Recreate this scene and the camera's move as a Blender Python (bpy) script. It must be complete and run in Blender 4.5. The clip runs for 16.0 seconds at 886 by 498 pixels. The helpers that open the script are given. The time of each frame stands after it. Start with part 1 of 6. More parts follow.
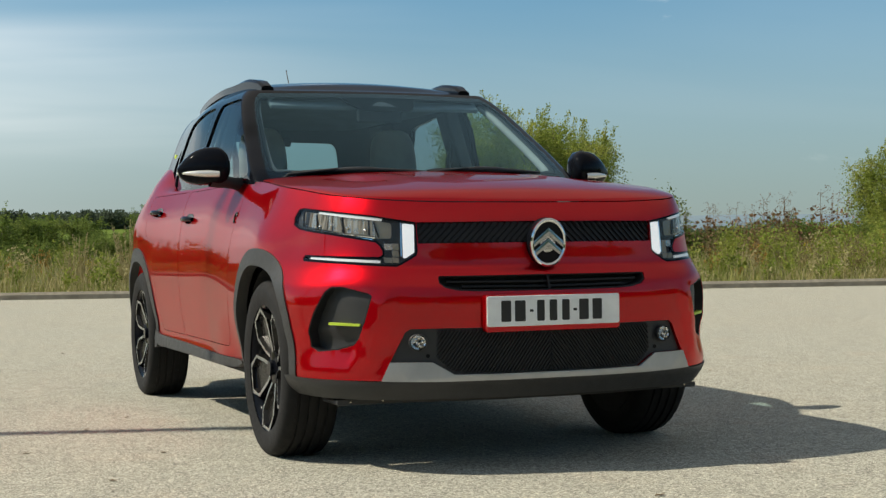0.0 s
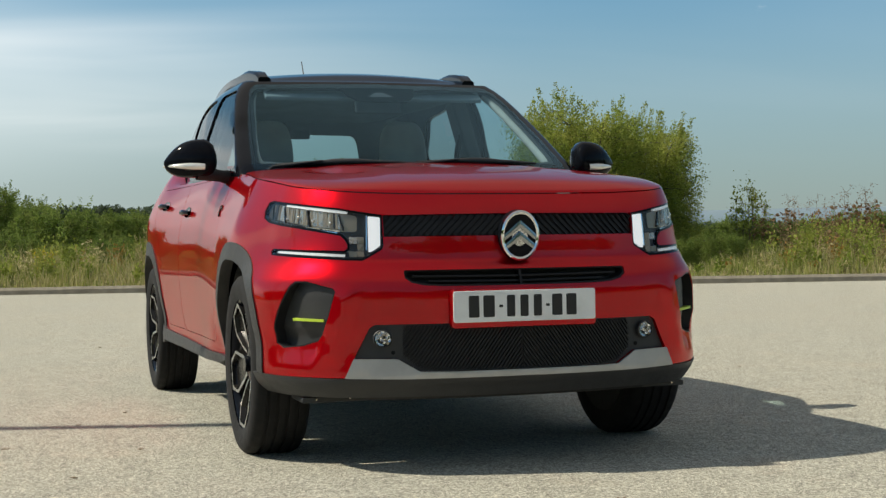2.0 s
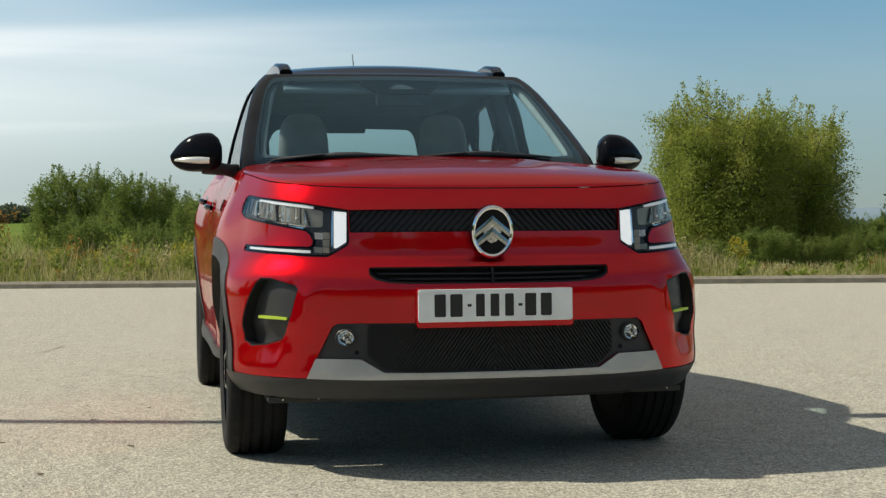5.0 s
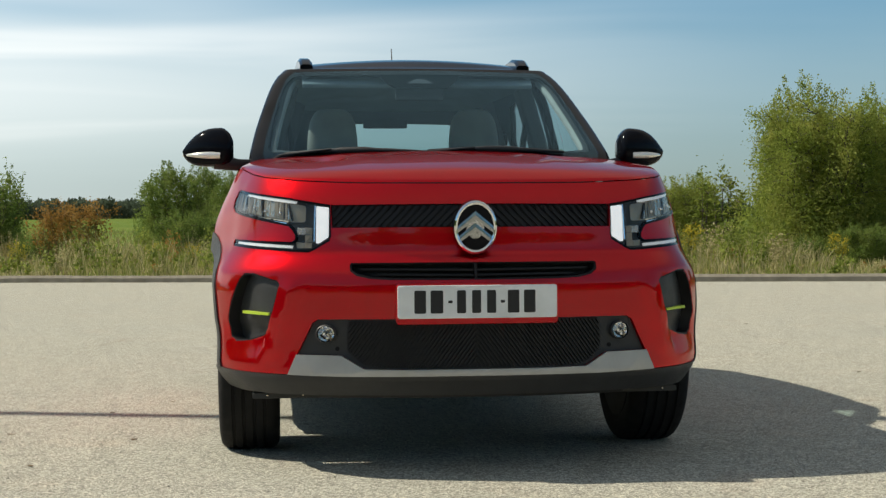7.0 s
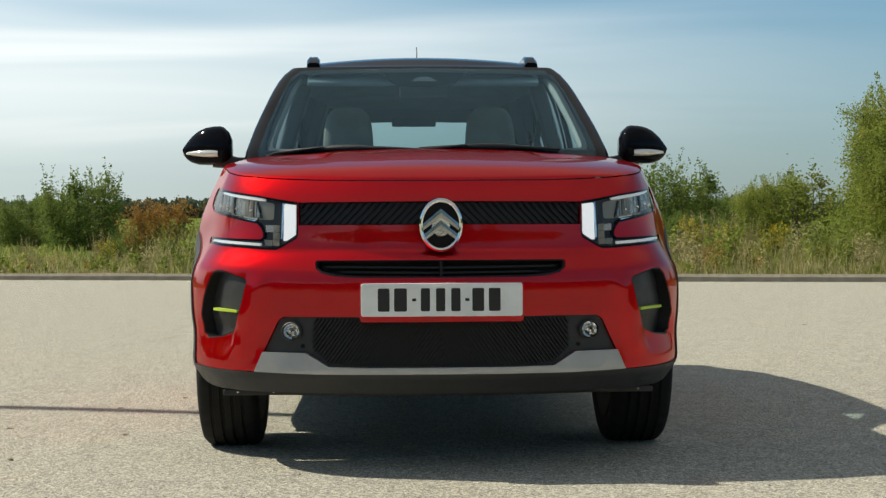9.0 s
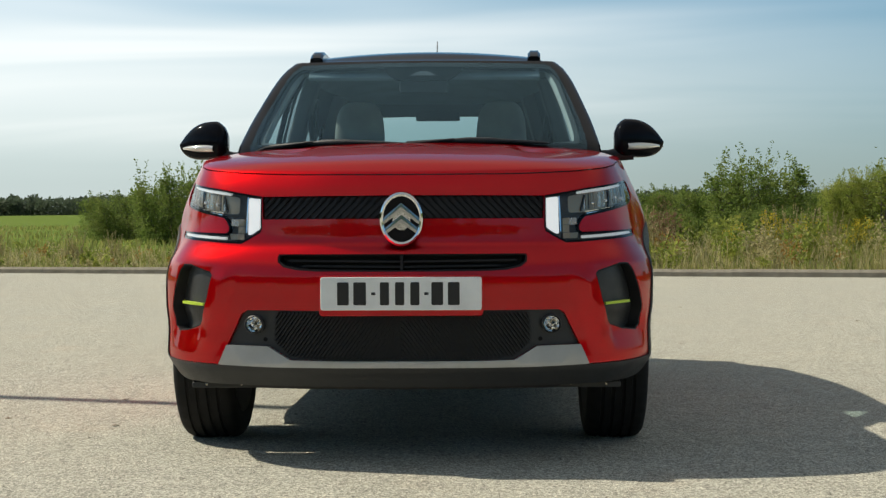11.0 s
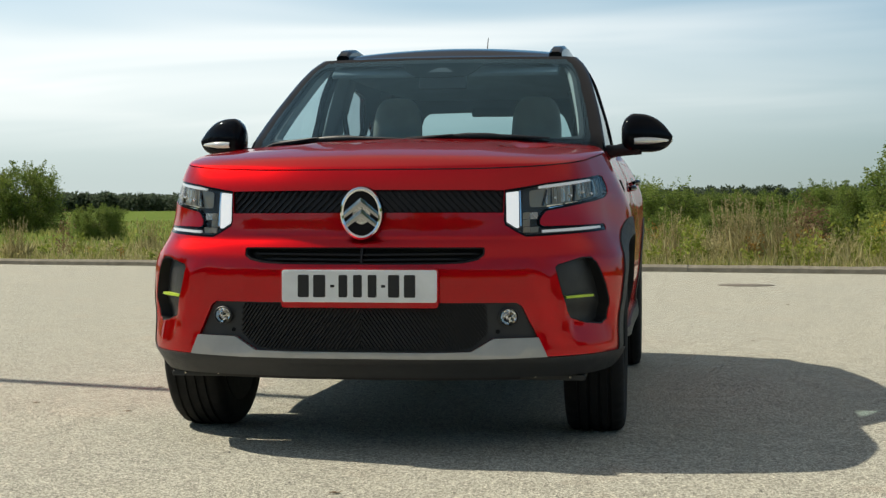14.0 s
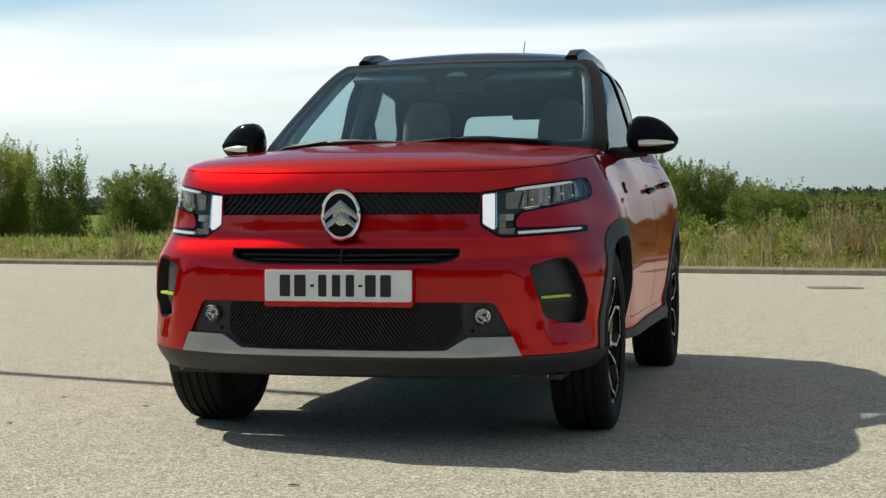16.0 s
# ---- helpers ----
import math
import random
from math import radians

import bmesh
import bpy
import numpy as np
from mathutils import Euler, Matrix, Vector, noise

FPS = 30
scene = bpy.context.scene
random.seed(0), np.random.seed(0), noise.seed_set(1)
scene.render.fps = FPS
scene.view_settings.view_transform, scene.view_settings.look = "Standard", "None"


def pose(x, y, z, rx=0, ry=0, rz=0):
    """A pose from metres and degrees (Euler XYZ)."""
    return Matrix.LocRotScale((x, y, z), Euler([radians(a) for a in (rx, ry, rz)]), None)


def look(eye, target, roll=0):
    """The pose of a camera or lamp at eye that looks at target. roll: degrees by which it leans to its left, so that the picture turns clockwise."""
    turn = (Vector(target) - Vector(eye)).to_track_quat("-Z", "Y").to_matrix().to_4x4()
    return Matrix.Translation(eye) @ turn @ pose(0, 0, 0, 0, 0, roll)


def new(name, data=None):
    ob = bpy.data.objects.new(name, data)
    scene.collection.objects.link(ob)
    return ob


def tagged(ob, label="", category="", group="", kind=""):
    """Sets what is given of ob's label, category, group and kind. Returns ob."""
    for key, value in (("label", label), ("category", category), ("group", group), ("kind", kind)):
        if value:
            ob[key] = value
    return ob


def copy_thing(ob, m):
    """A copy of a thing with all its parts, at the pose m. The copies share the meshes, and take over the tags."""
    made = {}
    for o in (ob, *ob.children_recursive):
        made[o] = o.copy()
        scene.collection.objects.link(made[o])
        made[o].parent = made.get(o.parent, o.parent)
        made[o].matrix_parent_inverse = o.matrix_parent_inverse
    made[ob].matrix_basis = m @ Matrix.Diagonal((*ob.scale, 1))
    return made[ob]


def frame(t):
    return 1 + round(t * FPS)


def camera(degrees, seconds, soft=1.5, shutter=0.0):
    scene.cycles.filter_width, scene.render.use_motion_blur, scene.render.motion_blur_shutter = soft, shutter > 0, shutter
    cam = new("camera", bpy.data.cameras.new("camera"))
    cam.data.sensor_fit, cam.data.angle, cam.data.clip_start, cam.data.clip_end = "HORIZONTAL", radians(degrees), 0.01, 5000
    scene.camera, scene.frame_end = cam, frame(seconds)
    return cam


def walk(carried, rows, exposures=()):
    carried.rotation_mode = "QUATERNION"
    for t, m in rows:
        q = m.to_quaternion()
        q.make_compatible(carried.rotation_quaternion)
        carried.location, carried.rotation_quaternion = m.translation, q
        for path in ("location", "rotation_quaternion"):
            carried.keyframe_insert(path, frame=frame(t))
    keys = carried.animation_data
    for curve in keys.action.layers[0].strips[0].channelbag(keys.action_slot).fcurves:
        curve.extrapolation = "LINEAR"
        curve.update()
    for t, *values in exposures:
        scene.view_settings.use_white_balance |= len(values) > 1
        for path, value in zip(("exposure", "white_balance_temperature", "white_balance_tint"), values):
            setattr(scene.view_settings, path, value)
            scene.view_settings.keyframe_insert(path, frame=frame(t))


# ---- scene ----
cam = camera(33.8, 16.0, soft=1.38)
PATH = [
    (0, (-2.244, -4.695, 0.802), (-1.52, -2.831, 0.798), -0.8),
    (0.5, (-2.134, -4.691, 0.799), (-1.434, -2.817, 0.793), -0.9),
    (1, (-2.013, -4.686, 0.796), (-1.342, -2.802, 0.788), -0.9),
    (1.5, (-1.901, -4.686, 0.795), (-1.26, -2.792, 0.785), -1.0),
    (2, (-1.783, -4.693, 0.795), (-1.178, -2.787, 0.784), -0.9),
    (2.5, (-1.667, -4.688, 0.794), (-1.097, -2.771, 0.782), -0.9),
    (3, (-1.545, -4.68, 0.793), (-1.011, -2.752, 0.781), -0.7),
    (3.5, (-1.431, -4.677, 0.792), (-0.931, -2.741, 0.78), -0.6),
    (4, (-1.308, -4.674, 0.789), (-0.848, -2.728, 0.776), -0.6),
    (4.5, (-1.194, -4.669, 0.788), (-0.773, -2.714, 0.775), -0.6),
    (7, (-0.643, -4.672, 0.783), (-0.417, -2.685, 0.765), -0.4),
    (7.5, (-0.535, -4.679, 0.78), (-0.344, -2.688, 0.763), -0.4),
    (8, (-0.415, -4.674, 0.779), (-0.263, -2.68, 0.761), -0.4),
    (8.5, (-0.305, -4.683, 0.778), (-0.187, -2.687, 0.759), -0.4),
    (9, (-0.19, -4.682, 0.775), (-0.107, -2.684, 0.757), -0.3),
    (9.5, (-0.08, -4.684, 0.776), (-0.031, -2.685, 0.756), -0.3),
    (10, (0.035, -4.684, 0.774), (0.051, -2.685, 0.753), -0.2),
    (12.5, (0.617, -4.699, 0.769), (0.445, -2.706, 0.738), -0.3),
    (13, (0.738, -4.702, 0.767), (0.526, -2.713, 0.736), -0.1),
    (13.5, (0.852, -4.701, 0.766), (0.601, -2.717, 0.735), -0.1),
    (14, (0.978, -4.71, 0.764), (0.685, -2.732, 0.734), -0.1),
    (14.5, (1.099, -4.716, 0.762), (0.765, -2.744, 0.733), -0.1),
    (15, (1.227, -4.721, 0.759), (0.851, -2.757, 0.731), -0.2),
    (15.5, (1.348, -4.729, 0.763), (0.932, -2.773, 0.734), -0.1),
    (16, (1.479, -4.734, 0.761), (1.022, -2.787, 0.734), -0.1),
]
walk(cam, [(t, look(eye, target, roll)) for t, eye, target, roll in PATH], exposures=[(0.0, 0.12, 6710, 8), (16.0, 0.15, 6710, 8)])


# ---- light ----
SUN_WAY = Vector((0.92, -0.28, -1.0)).normalized()
SUN_UP = math.asin(-SUN_WAY.z)
SUN_TURN = math.atan2(-SUN_WAY.x, -SUN_WAY.y)

world = bpy.data.worlds.new("sky_world")
scene.world = world
world.use_nodes = True
wn, wl = world.node_tree.nodes, world.node_tree.links
wn.clear()


def wnode(kind, **sets):
    n = wn.new(kind)
    for key, value in sets.items():
        n.inputs[key].default_value = value
    return n


def wmath(op, a, b=None):
    n = wn.new("ShaderNodeMath")
    n.operation = op
    for k, v in enumerate((a, b)):
        if v is None:
            continue
        if isinstance(v, (int, float)):
            n.inputs[k].default_value = v
        else:
            wl.new(v, n.inputs[k])
    return n.outputs[0]


sky = wn.new("ShaderNodeTexSky")
sky.sky_type, sky.sun_disc = "NISHITA", False
sky.sun_elevation, sky.sun_rotation = SUN_UP, SUN_TURN
sky.altitude, sky.air_density, sky.dust_density, sky.ozone_density = 100.0, 1.0, 0.6, 3.0
coords = wn.new("ShaderNodeTexCoord")
split = wn.new("ShaderNodeSeparateXYZ")
wl.new(coords.outputs["Generated"], split.inputs[0])
# long thin sheets of high cloud, seen almost edge-on near the horizon
up = wmath("MAXIMUM", split.outputs["Z"], 0.004)
flat_x = wmath("DIVIDE", split.outputs["X"], wmath("ADD", up, 0.10))
flat_y = wmath("DIVIDE", split.outputs["Y"], wmath("ADD", up, 0.10))
plane = wn.new("ShaderNodeCombineXYZ")
wl.new(flat_x, plane.inputs[0]), wl.new(flat_y, plane.inputs[1])
wide = wn.new("ShaderNodeMapping")
wide.inputs["Scale"].default_value = (0.42, 0.95, 1)
wide.inputs["Location"].default_value = (3.1, 1.7, 0)
wide.inputs["Rotation"].default_value = (0, 0, 0.25)
wl.new(plane.outputs[0], wide.inputs[0])
cloud = wnode("ShaderNodeTexNoise", Scale=1.0, Detail=3.2, Roughness=0.50, Distortion=0.55)
wl.new(wide.outputs[0], cloud.inputs["Vector"])
shape = wn.new("ShaderNodeMapRange")
shape.interpolation_type = "SMOOTHSTEP"
shape.inputs["From Min"].default_value, shape.inputs["From Max"].default_value = 0.36, 0.66
wl.new(cloud.outputs["Fac"], shape.inputs["Value"])
# most of it in a band some degrees up, and towards the west
west = wn.new("ShaderNodeMapRange")
west.interpolation_type = "SMOOTHSTEP"
west.inputs["From Min"].default_value, west.inputs["From Max"].default_value = 0.38, -0.30
wl.new(split.outputs["X"], west.inputs["Value"])
wavy = wmath("ADD", split.outputs["Z"], wmath("MULTIPLY", wmath("SUBTRACT", cloud.outputs["Fac"], 0.5), -0.09))
rise_in = wn.new("ShaderNodeMapRange")
rise_in.interpolation_type = "SMOOTHSTEP"
rise_in.inputs["From Min"].default_value, rise_in.inputs["From Max"].default_value = 0.030, 0.100
wl.new(split.outputs["Z"], rise_in.inputs["Value"])
fall_off = wn.new("ShaderNodeMapRange")
fall_off.interpolation_type = "SMOOTHSTEP"
fall_off.inputs["From Min"].default_value, fall_off.inputs["From Max"].default_value = 0.185, 0.120
wl.new(wavy, fall_off.inputs["Value"])
body_ = wmath("ADD", wmath("MULTIPLY", shape.outputs[0], 0.34), 0.58)
veil = wmath("MULTIPLY", wmath("MULTIPLY", body_, wmath("MULTIPLY", rise_in.outputs[0], fall_off.outputs[0])), wmath("ADD", wmath("MULTIPLY", west.outputs[0], 0.92), 0.06))
# small curled wisps higher up
drawn = wn.new("ShaderNodeMapping")
drawn.inputs["Scale"].default_value = (6.0, 6.0, 19.0)
drawn.inputs["Rotation"].default_value = (0, 0.10, 0)
wl.new(coords.outputs["Generated"], drawn.inputs[0])
curl = wnode("ShaderNodeTexNoise", Scale=1.0, Detail=7.0, Roughness=0.60, Distortion=0.7)
wl.new(drawn.outputs[0], curl.inputs["Vector"])
wisp = wn.new("ShaderNodeMapRange")
wisp.interpolation_type = "SMOOTHSTEP"
wisp.inputs["From Min"].default_value, wisp.inputs["From Max"].default_value = 0.60, 0.82
wl.new(curl.outputs["Fac"], wisp.inputs["Value"])
veil = wmath("MAXIMUM", veil, wmath("MULTIPLY", wmath("MULTIPLY", wisp.outputs[0], rise_in.outputs[0]), 0.60))
# pale haze near the horizon, thicker to the west
low = wn.new("ShaderNodeMapRange")
low.interpolation_type = "SMOOTHSTEP"
low.inputs["From Min"].default_value, low.inputs["From Max"].default_value = 0.20, 0.01
wl.new(split.outputs["Z"], low.inputs["Value"])
mist = wmath("MULTIPLY", low.outputs[0], wmath("ADD", wmath("MULTIPLY", west.outputs[0], 0.30), 0.62))


def wmix(fac, a, b, blend="MIX"):
    n = wn.new("ShaderNodeMix")
    n.data_type, n.blend_type = "RGBA", blend
    for k, v in ((0, fac), (6, a), (7, b)):
        if isinstance(v, float):
            n.inputs[k].default_value = v
        elif isinstance(v, tuple):
            n.inputs[k].default_value = (*v, 1)
        else:
            wl.new(v, n.inputs[k])
    return n.outputs[2]


air = wmix(1.0, sky.outputs[0], (0.0630, 0.0915, 0.0965), "MULTIPLY")
haze = wmix(west.outputs[0], (0.282, 0.308, 0.334), (0.54, 0.615, 0.635))
air = wmix(mist, air, haze)
air = wmix(veil, air, (1.03, 1.055, 1.065))
# a thin mottled veil added high overhead, out of view, to neutralise the shade
overhead = wn.new("ShaderNodeMapRange")
overhead.interpolation_type = "SMOOTHSTEP"
overhead.inputs["From Min"].default_value, overhead.inputs["From Max"].default_value = 0.20, 0.62
wl.new(split.outputs["Z"], overhead.inputs["Value"])
air = wmix(wmath("MULTIPLY", overhead.outputs[0], wmath("ADD", wmath("MULTIPLY", shape.outputs[0], 0.50), 0.30)), air, (0.50, 0.462, 0.392))
back = wnode("ShaderNodeBackground", Strength=1.0)
wl.new(air, back.inputs[0])
wout = wn.new("ShaderNodeOutputWorld")
wl.new(back.outputs[0], wout.inputs[0])

sun = new("sun", bpy.data.lights.new("sun", "SUN"))
sun.data.energy, sun.data.angle, sun.data.color = 4.7, radians(0.7), (1.0, 0.925, 0.79)
sun.matrix_world = SUN_WAY.to_track_quat("-Z", "Y").to_matrix().to_4x4()
scene.view_settings.exposure = 0.0

# ---- materials ----


class Mat:
    """A node material with a few short ways to wire it."""

    def __init__(self, name):
        self.m = bpy.data.materials.new(name)
        self.m.use_nodes = True
        self.n, self.l = self.m.node_tree.nodes, self.m.node_tree.links
        self.b = self.n["Principled BSDF"]
        self.out = self.n["Material Output"]

    def node(self, kind, link=None, **sets):
        n = self.n.new(kind)
        for key, value in sets.items():
            n.inputs[key.replace("_", " ")].default_value = value
        if link is not None:
            self.l.new(link, n.inputs[0])
        return n

    def set(self, **sets):
        for key, value in sets.items():
            self.b.inputs[key.replace("_", " ")].default_value = value
        return self

    def coords(self, scale=(1, 1, 1), which="Object", turn=(0, 0, 0)):
        c = self.n.new("ShaderNodeTexCoord")
        p = self.n.new("ShaderNodeMapping")
        p.inputs["Scale"].default_value, p.inputs["Rotation"].default_value = scale, turn
        self.l.new(c.outputs[which], p.inputs[0])
        return p.outputs[0]

    def noise(self, vec, scale, detail=4.0, rough=0.55, distort=0.0):
        t = self.node("ShaderNodeTexNoise", Scale=scale, Detail=detail, Roughness=rough, Distortion=distort)
        self.l.new(vec, t.inputs["Vector"])
        return t.outputs["Fac"]

    def ramp(self, fac, *stops):
        r = self.n.new("ShaderNodeValToRGB")
        e = r.color_ramp.elements
        while len(e) < len(stops):
            e.new(0.5)
        for k, (at, col) in enumerate(stops):
            e[k].position = at
            e[k].color = (*col, 1) if len(col) == 3 else col
        self.l.new(fac, r.inputs[0])
        return r.outputs[0]

    def mix(self, fac, a, b, blend="MIX"):
        x = self.n.new("ShaderNodeMix")
        x.data_type, x.blend_type = "RGBA", blend
        for k, v in ((0, fac), (6, a), (7, b)):
            if isinstance(v, (int, float)):
                x.inputs[k].default_value = v
            elif isinstance(v, tuple):
                x.inputs[k].default_value = (*v, 1)
            else:
                self.l.new(v, x.inputs[k])
        return x.outputs[2]

    def span(self, fac, a, b, lo=0.0, hi=1.0):
        r = self.n.new("ShaderNodeMapRange")
        for key, v in (("From Min", a), ("From Max", b), ("To Min", lo), ("To Max", hi)):
            r.inputs[key].default_value = v
        self.l.new(fac, r.inputs["Value"])
        return r.outputs[0]

    def grey(self, socket, channel):
        x = self.n.new("ShaderNodeSeparateColor")
        self.l.new(socket, x.inputs[0])
        return x.outputs[channel]

    def colour(self, socket):
        self.l.new(socket, self.b.inputs["Base Color"])
        return self

    def rough(self, socket):
        self.l.new(socket, self.b.inputs["Roughness"])
        return self

    def bump(self, height, strength=0.3, distance=0.01):
        b = self.node("ShaderNodeBump", Strength=strength, Distance=distance)
        self.l.new(height, b.inputs["Height"])
        self.l.new(b.outputs[0], self.b.inputs["Normal"])
        return self


def plain(name, col, rough=0.5, metal=0.0, grain=0.0, grain_scale=200.0, **more):
    """A material of one colour, with a little variation in tone, gloss and relief."""
    m = Mat(name).set(Roughness=rough, Metallic=metal, **more)
    v = m.coords()
    a = m.noise(v, 9.0, 5.0)
    m.colour(m.mix(m.span(a, .3, .7), tuple(c * .88 for c in col), tuple(min(1, c * 1.1) for c in col)))
    m.rough(m.span(m.noise(v, 31.0), .3, .7, max(.02, rough - .05), min(1, rough + .06)))
    if grain:
        m.bump(m.noise(v, grain_scale, 3.0), grain, .002)
    return m.m


def car_paint(name, gloss):
    m = Mat(name).set(Metallic=.92, Roughness=.375, Specular_IOR_Level=.05, Specular_Tint=(.75, .04, .05, 1), Coat_Weight=gloss, Coat_Roughness=.006, Coat_IOR=1.5)
    v = m.coords()
    flakes = m.n.new("ShaderNodeTexVoronoi")
    flakes.inputs["Scale"].default_value = 900
    m.l.new(v, flakes.inputs["Vector"])
    col = m.mix(m.span(m.noise(v, 3.0), .3, .7), (.50, .0018, .0078), (.58, .0028, .0092))
    m.colour(m.mix(.10, col, flakes.outputs["Color"], "OVERLAY"))
    return m.m


def glass(name, tint, gloss_rough=.01, ior=1.5, sheen=(.8, .8, .8)):
    m = Mat(name)
    m.n.remove(m.b)
    clear = m.node("ShaderNodeBsdfTransparent")
    clear.inputs[0].default_value = (*tint, 1)
    shine = m.node("ShaderNodeBsdfGlossy", Roughness=gloss_rough, Color=(*sheen, 1))
    edge = m.node("ShaderNodeLayerWeight", Blend=.5)
    f0 = ((ior - 1) / (ior + 1)) ** 2
    steep = m.n.new("ShaderNodeMath")
    steep.operation = "POWER"
    m.l.new(edge.outputs["Facing"], steep.inputs[0])
    steep.inputs[1].default_value = 5.0
    mix = m.n.new("ShaderNodeMixShader")
    m.l.new(m.span(steep.outputs[0], 0, 1, f0, .85), mix.inputs[0])
    m.l.new(clear.outputs[0], mix.inputs[1])
    m.l.new(shine.outputs[0], mix.inputs[2])
    m.l.new(mix.outputs[0], m.out.inputs[0])
    return m.m


def glowing(name, col, power):
    m = Mat(name).set(Base_Color=(.55, .56, .57, 1), Roughness=.3, Emission_Color=(*col, 1), Emission_Strength=power)
    return m.m


PAINT = car_paint("red_metallic_paint", .70)
BLACK_GLOSS = plain("gloss_black", (.006, .007, .010), .06, Specular_IOR_Level=.085)
BLACK_PLASTIC = plain("matt_black_plastic", (.022, .023, .025), .48, grain=.25, grain_scale=700)
GREY_PLASTIC = plain("grey_cladding_plastic", (.029, .029, .029), .55, grain=.3, grain_scale=600)
DARK = plain("dark_underside", (.018, .018, .019), .8, grain=.2)
SILVER = plain("satin_silver_plastic", (.40, .41, .43), .34, .55)
CHROME = plain("chrome", (.78, .79, .80), .08, 1.0)
ALLOY_DARK = plain("dark_alloy", (.020, .019, .018), .22, .3)
ALLOY = plain("machined_alloy", (.44, .445, .45), .27, .9)
RUBBER = plain("tyre_rubber", (.0105, .0105, .011), .82, Specular_IOR_Level=.3, grain=.35, grain_scale=400)
LAMP_DARK = plain("lamp_housing", (.016, .014, .012), .30, .2)
LAMP_GREY = plain("lamp_reflector", (.30, .255, .19), .34, .6)
FACET = plain("lamp_facet", (.52, .46, .37), .26, .8)
BRIGHT_FACET = plain("lamp_bright_facet", (.60, .58, .54), .22, .9)
LED = glowing("led_white", (.94, .97, 1.0), .55)
LED_SOFT = glowing("led_strip_white", (.94, .97, 1.0), .20)
MIRROR_LED = plain("indicator_strip", (.92, .90, .85), .10, .5)
LIME = plain("lime_plastic", (.50, .66, .06), .42)
PLATE = plain("plate_white", (.78, .79, .80), .38)
FRIT_BLACK = plain("ceramic_black_band", (.004, .0045, .005), .9, Specular_IOR_Level=.02)
INK = plain("plate_black", (.012, .012, .013), .5)
CLEAR = glass("clear_lamp_cover", (.95, .96, .97), .005, 1.34)
SCREEN = glass("windscreen_glass", (.74, .88, .93), .004, 1.60, (.44, .76, .98))
SIDE_GLASS = glass("side_glass", (.70, .82, .83), .006, 1.42)
BACK_GLASS = glass("back_glass", (.52, .63, .62), .006, 1.42)
PRIVACY = glass("rear_side_glass", (.42, .49, .50), .006, 1.42)
FIN = plain("grille_black", (.014, .014, .0155), .42, Specular_IOR_Level=.24)
SEAT = plain("seat_cloth", (.42, .41, .38), .85, grain=.4, grain_scale=300)
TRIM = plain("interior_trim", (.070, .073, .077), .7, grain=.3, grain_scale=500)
PILLAR_TRIM = plain("pillar_lining", (.060, .066, .070), .9)
LINING_PALE = plain("pale_pillar_lining", (.32, .33, .31), .85)
LINER = plain("headliner_cloth", (.16, .185, .20), .9)
VISOR_SKY_TINT = plain("visor_sky_tint", (.20, .235, .25), .9)
EMBLEM = plain("emblem_metal", (.34, .35, .36), .13, 1.0)


# ---- helpers of this scene ----


def solid(name, verts, faces, material, parent=None, label="", smooth=True, normals=None):
    """One mesh object, as a thing of its own or a part of parent."""
    me = bpy.data.meshes.new(name)
    me.from_pydata([tuple(map(float, v)) for v in verts], [], [tuple(map(int, q)) for q in faces])
    for m in material if isinstance(material, (list, tuple)) else [material]:
        me.materials.append(m)
    me.polygons.foreach_set("use_smooth", [bool(smooth)] * len(me.polygons))
    me.update()
    if normals is not None:
        me.normals_split_custom_set_from_vertices([tuple(map(float, n)) for n in normals])
    ob = new(name, me)
    if parent is not None:
        ob.parent = parent
    if label:
        tagged(ob, label)
    return ob


def from_bm(name, bm, material, parent=None, label="", angle=35):
    me = bpy.data.meshes.new(name)
    bmesh.ops.recalc_face_normals(bm, faces=bm.faces)
    for fc in bm.faces:
        fc.smooth = True
    for e in bm.edges:
        if len(e.link_faces) == 2 and e.calc_face_angle(0) > radians(angle):
            e.smooth = False
    bm.to_mesh(me)
    bm.free()
    for m in material if isinstance(material, (list, tuple)) else [material]:
        me.materials.append(m)
    ob = new(name, me)
    if parent is not None:
        ob.parent = parent
    if label:
        tagged(ob, label)
    return ob


# ---- ground ----
def kerb_y(x):
    """The kerb's line along the far side of the lot."""
    return 20.5 - 0.29 * np.asarray(x, float)


KERB_DIR = Vector((1, -0.29, 0)).normalized()
KERB_NOR = Vector((0.29, 1, 0)).normalized()


def rise(x, y):
    """Height of the land behind the kerb, by the distance past it."""
    d = (np.asarray(y, float) - kerb_y(x)) * KERB_NOR.y
    back = np.maximum(d, 0)
    bearing = np.asarray(x, float) / (np.abs(np.asarray(y, float)) + 5)
    u = np.clip((.55 - bearing) / .35, 0, 1)
    return .10 + (.002 + .0160 * u * u * (3 - 2 * u)) * np.clip(back - 8, 0, 420)


def meadow_material():
    m = Mat("meadow_ground").set(Roughness=1.0, Specular_IOR_Level=.03)
    v = m.coords()
    a = m.noise(v, .35, 6.0)
    b = m.noise(v, 14.0, 4.0)
    green = m.ramp(a, (.30, (.082, .136, .022)), (.52, (.120, .182, .032)), (.72, (.165, .190, .050)))
    m.colour(m.mix(m.span(b, .35, .7, 0, .25), green, (.12, .10, .045)))
    m.bump(b, .6, .05)
    return m.m


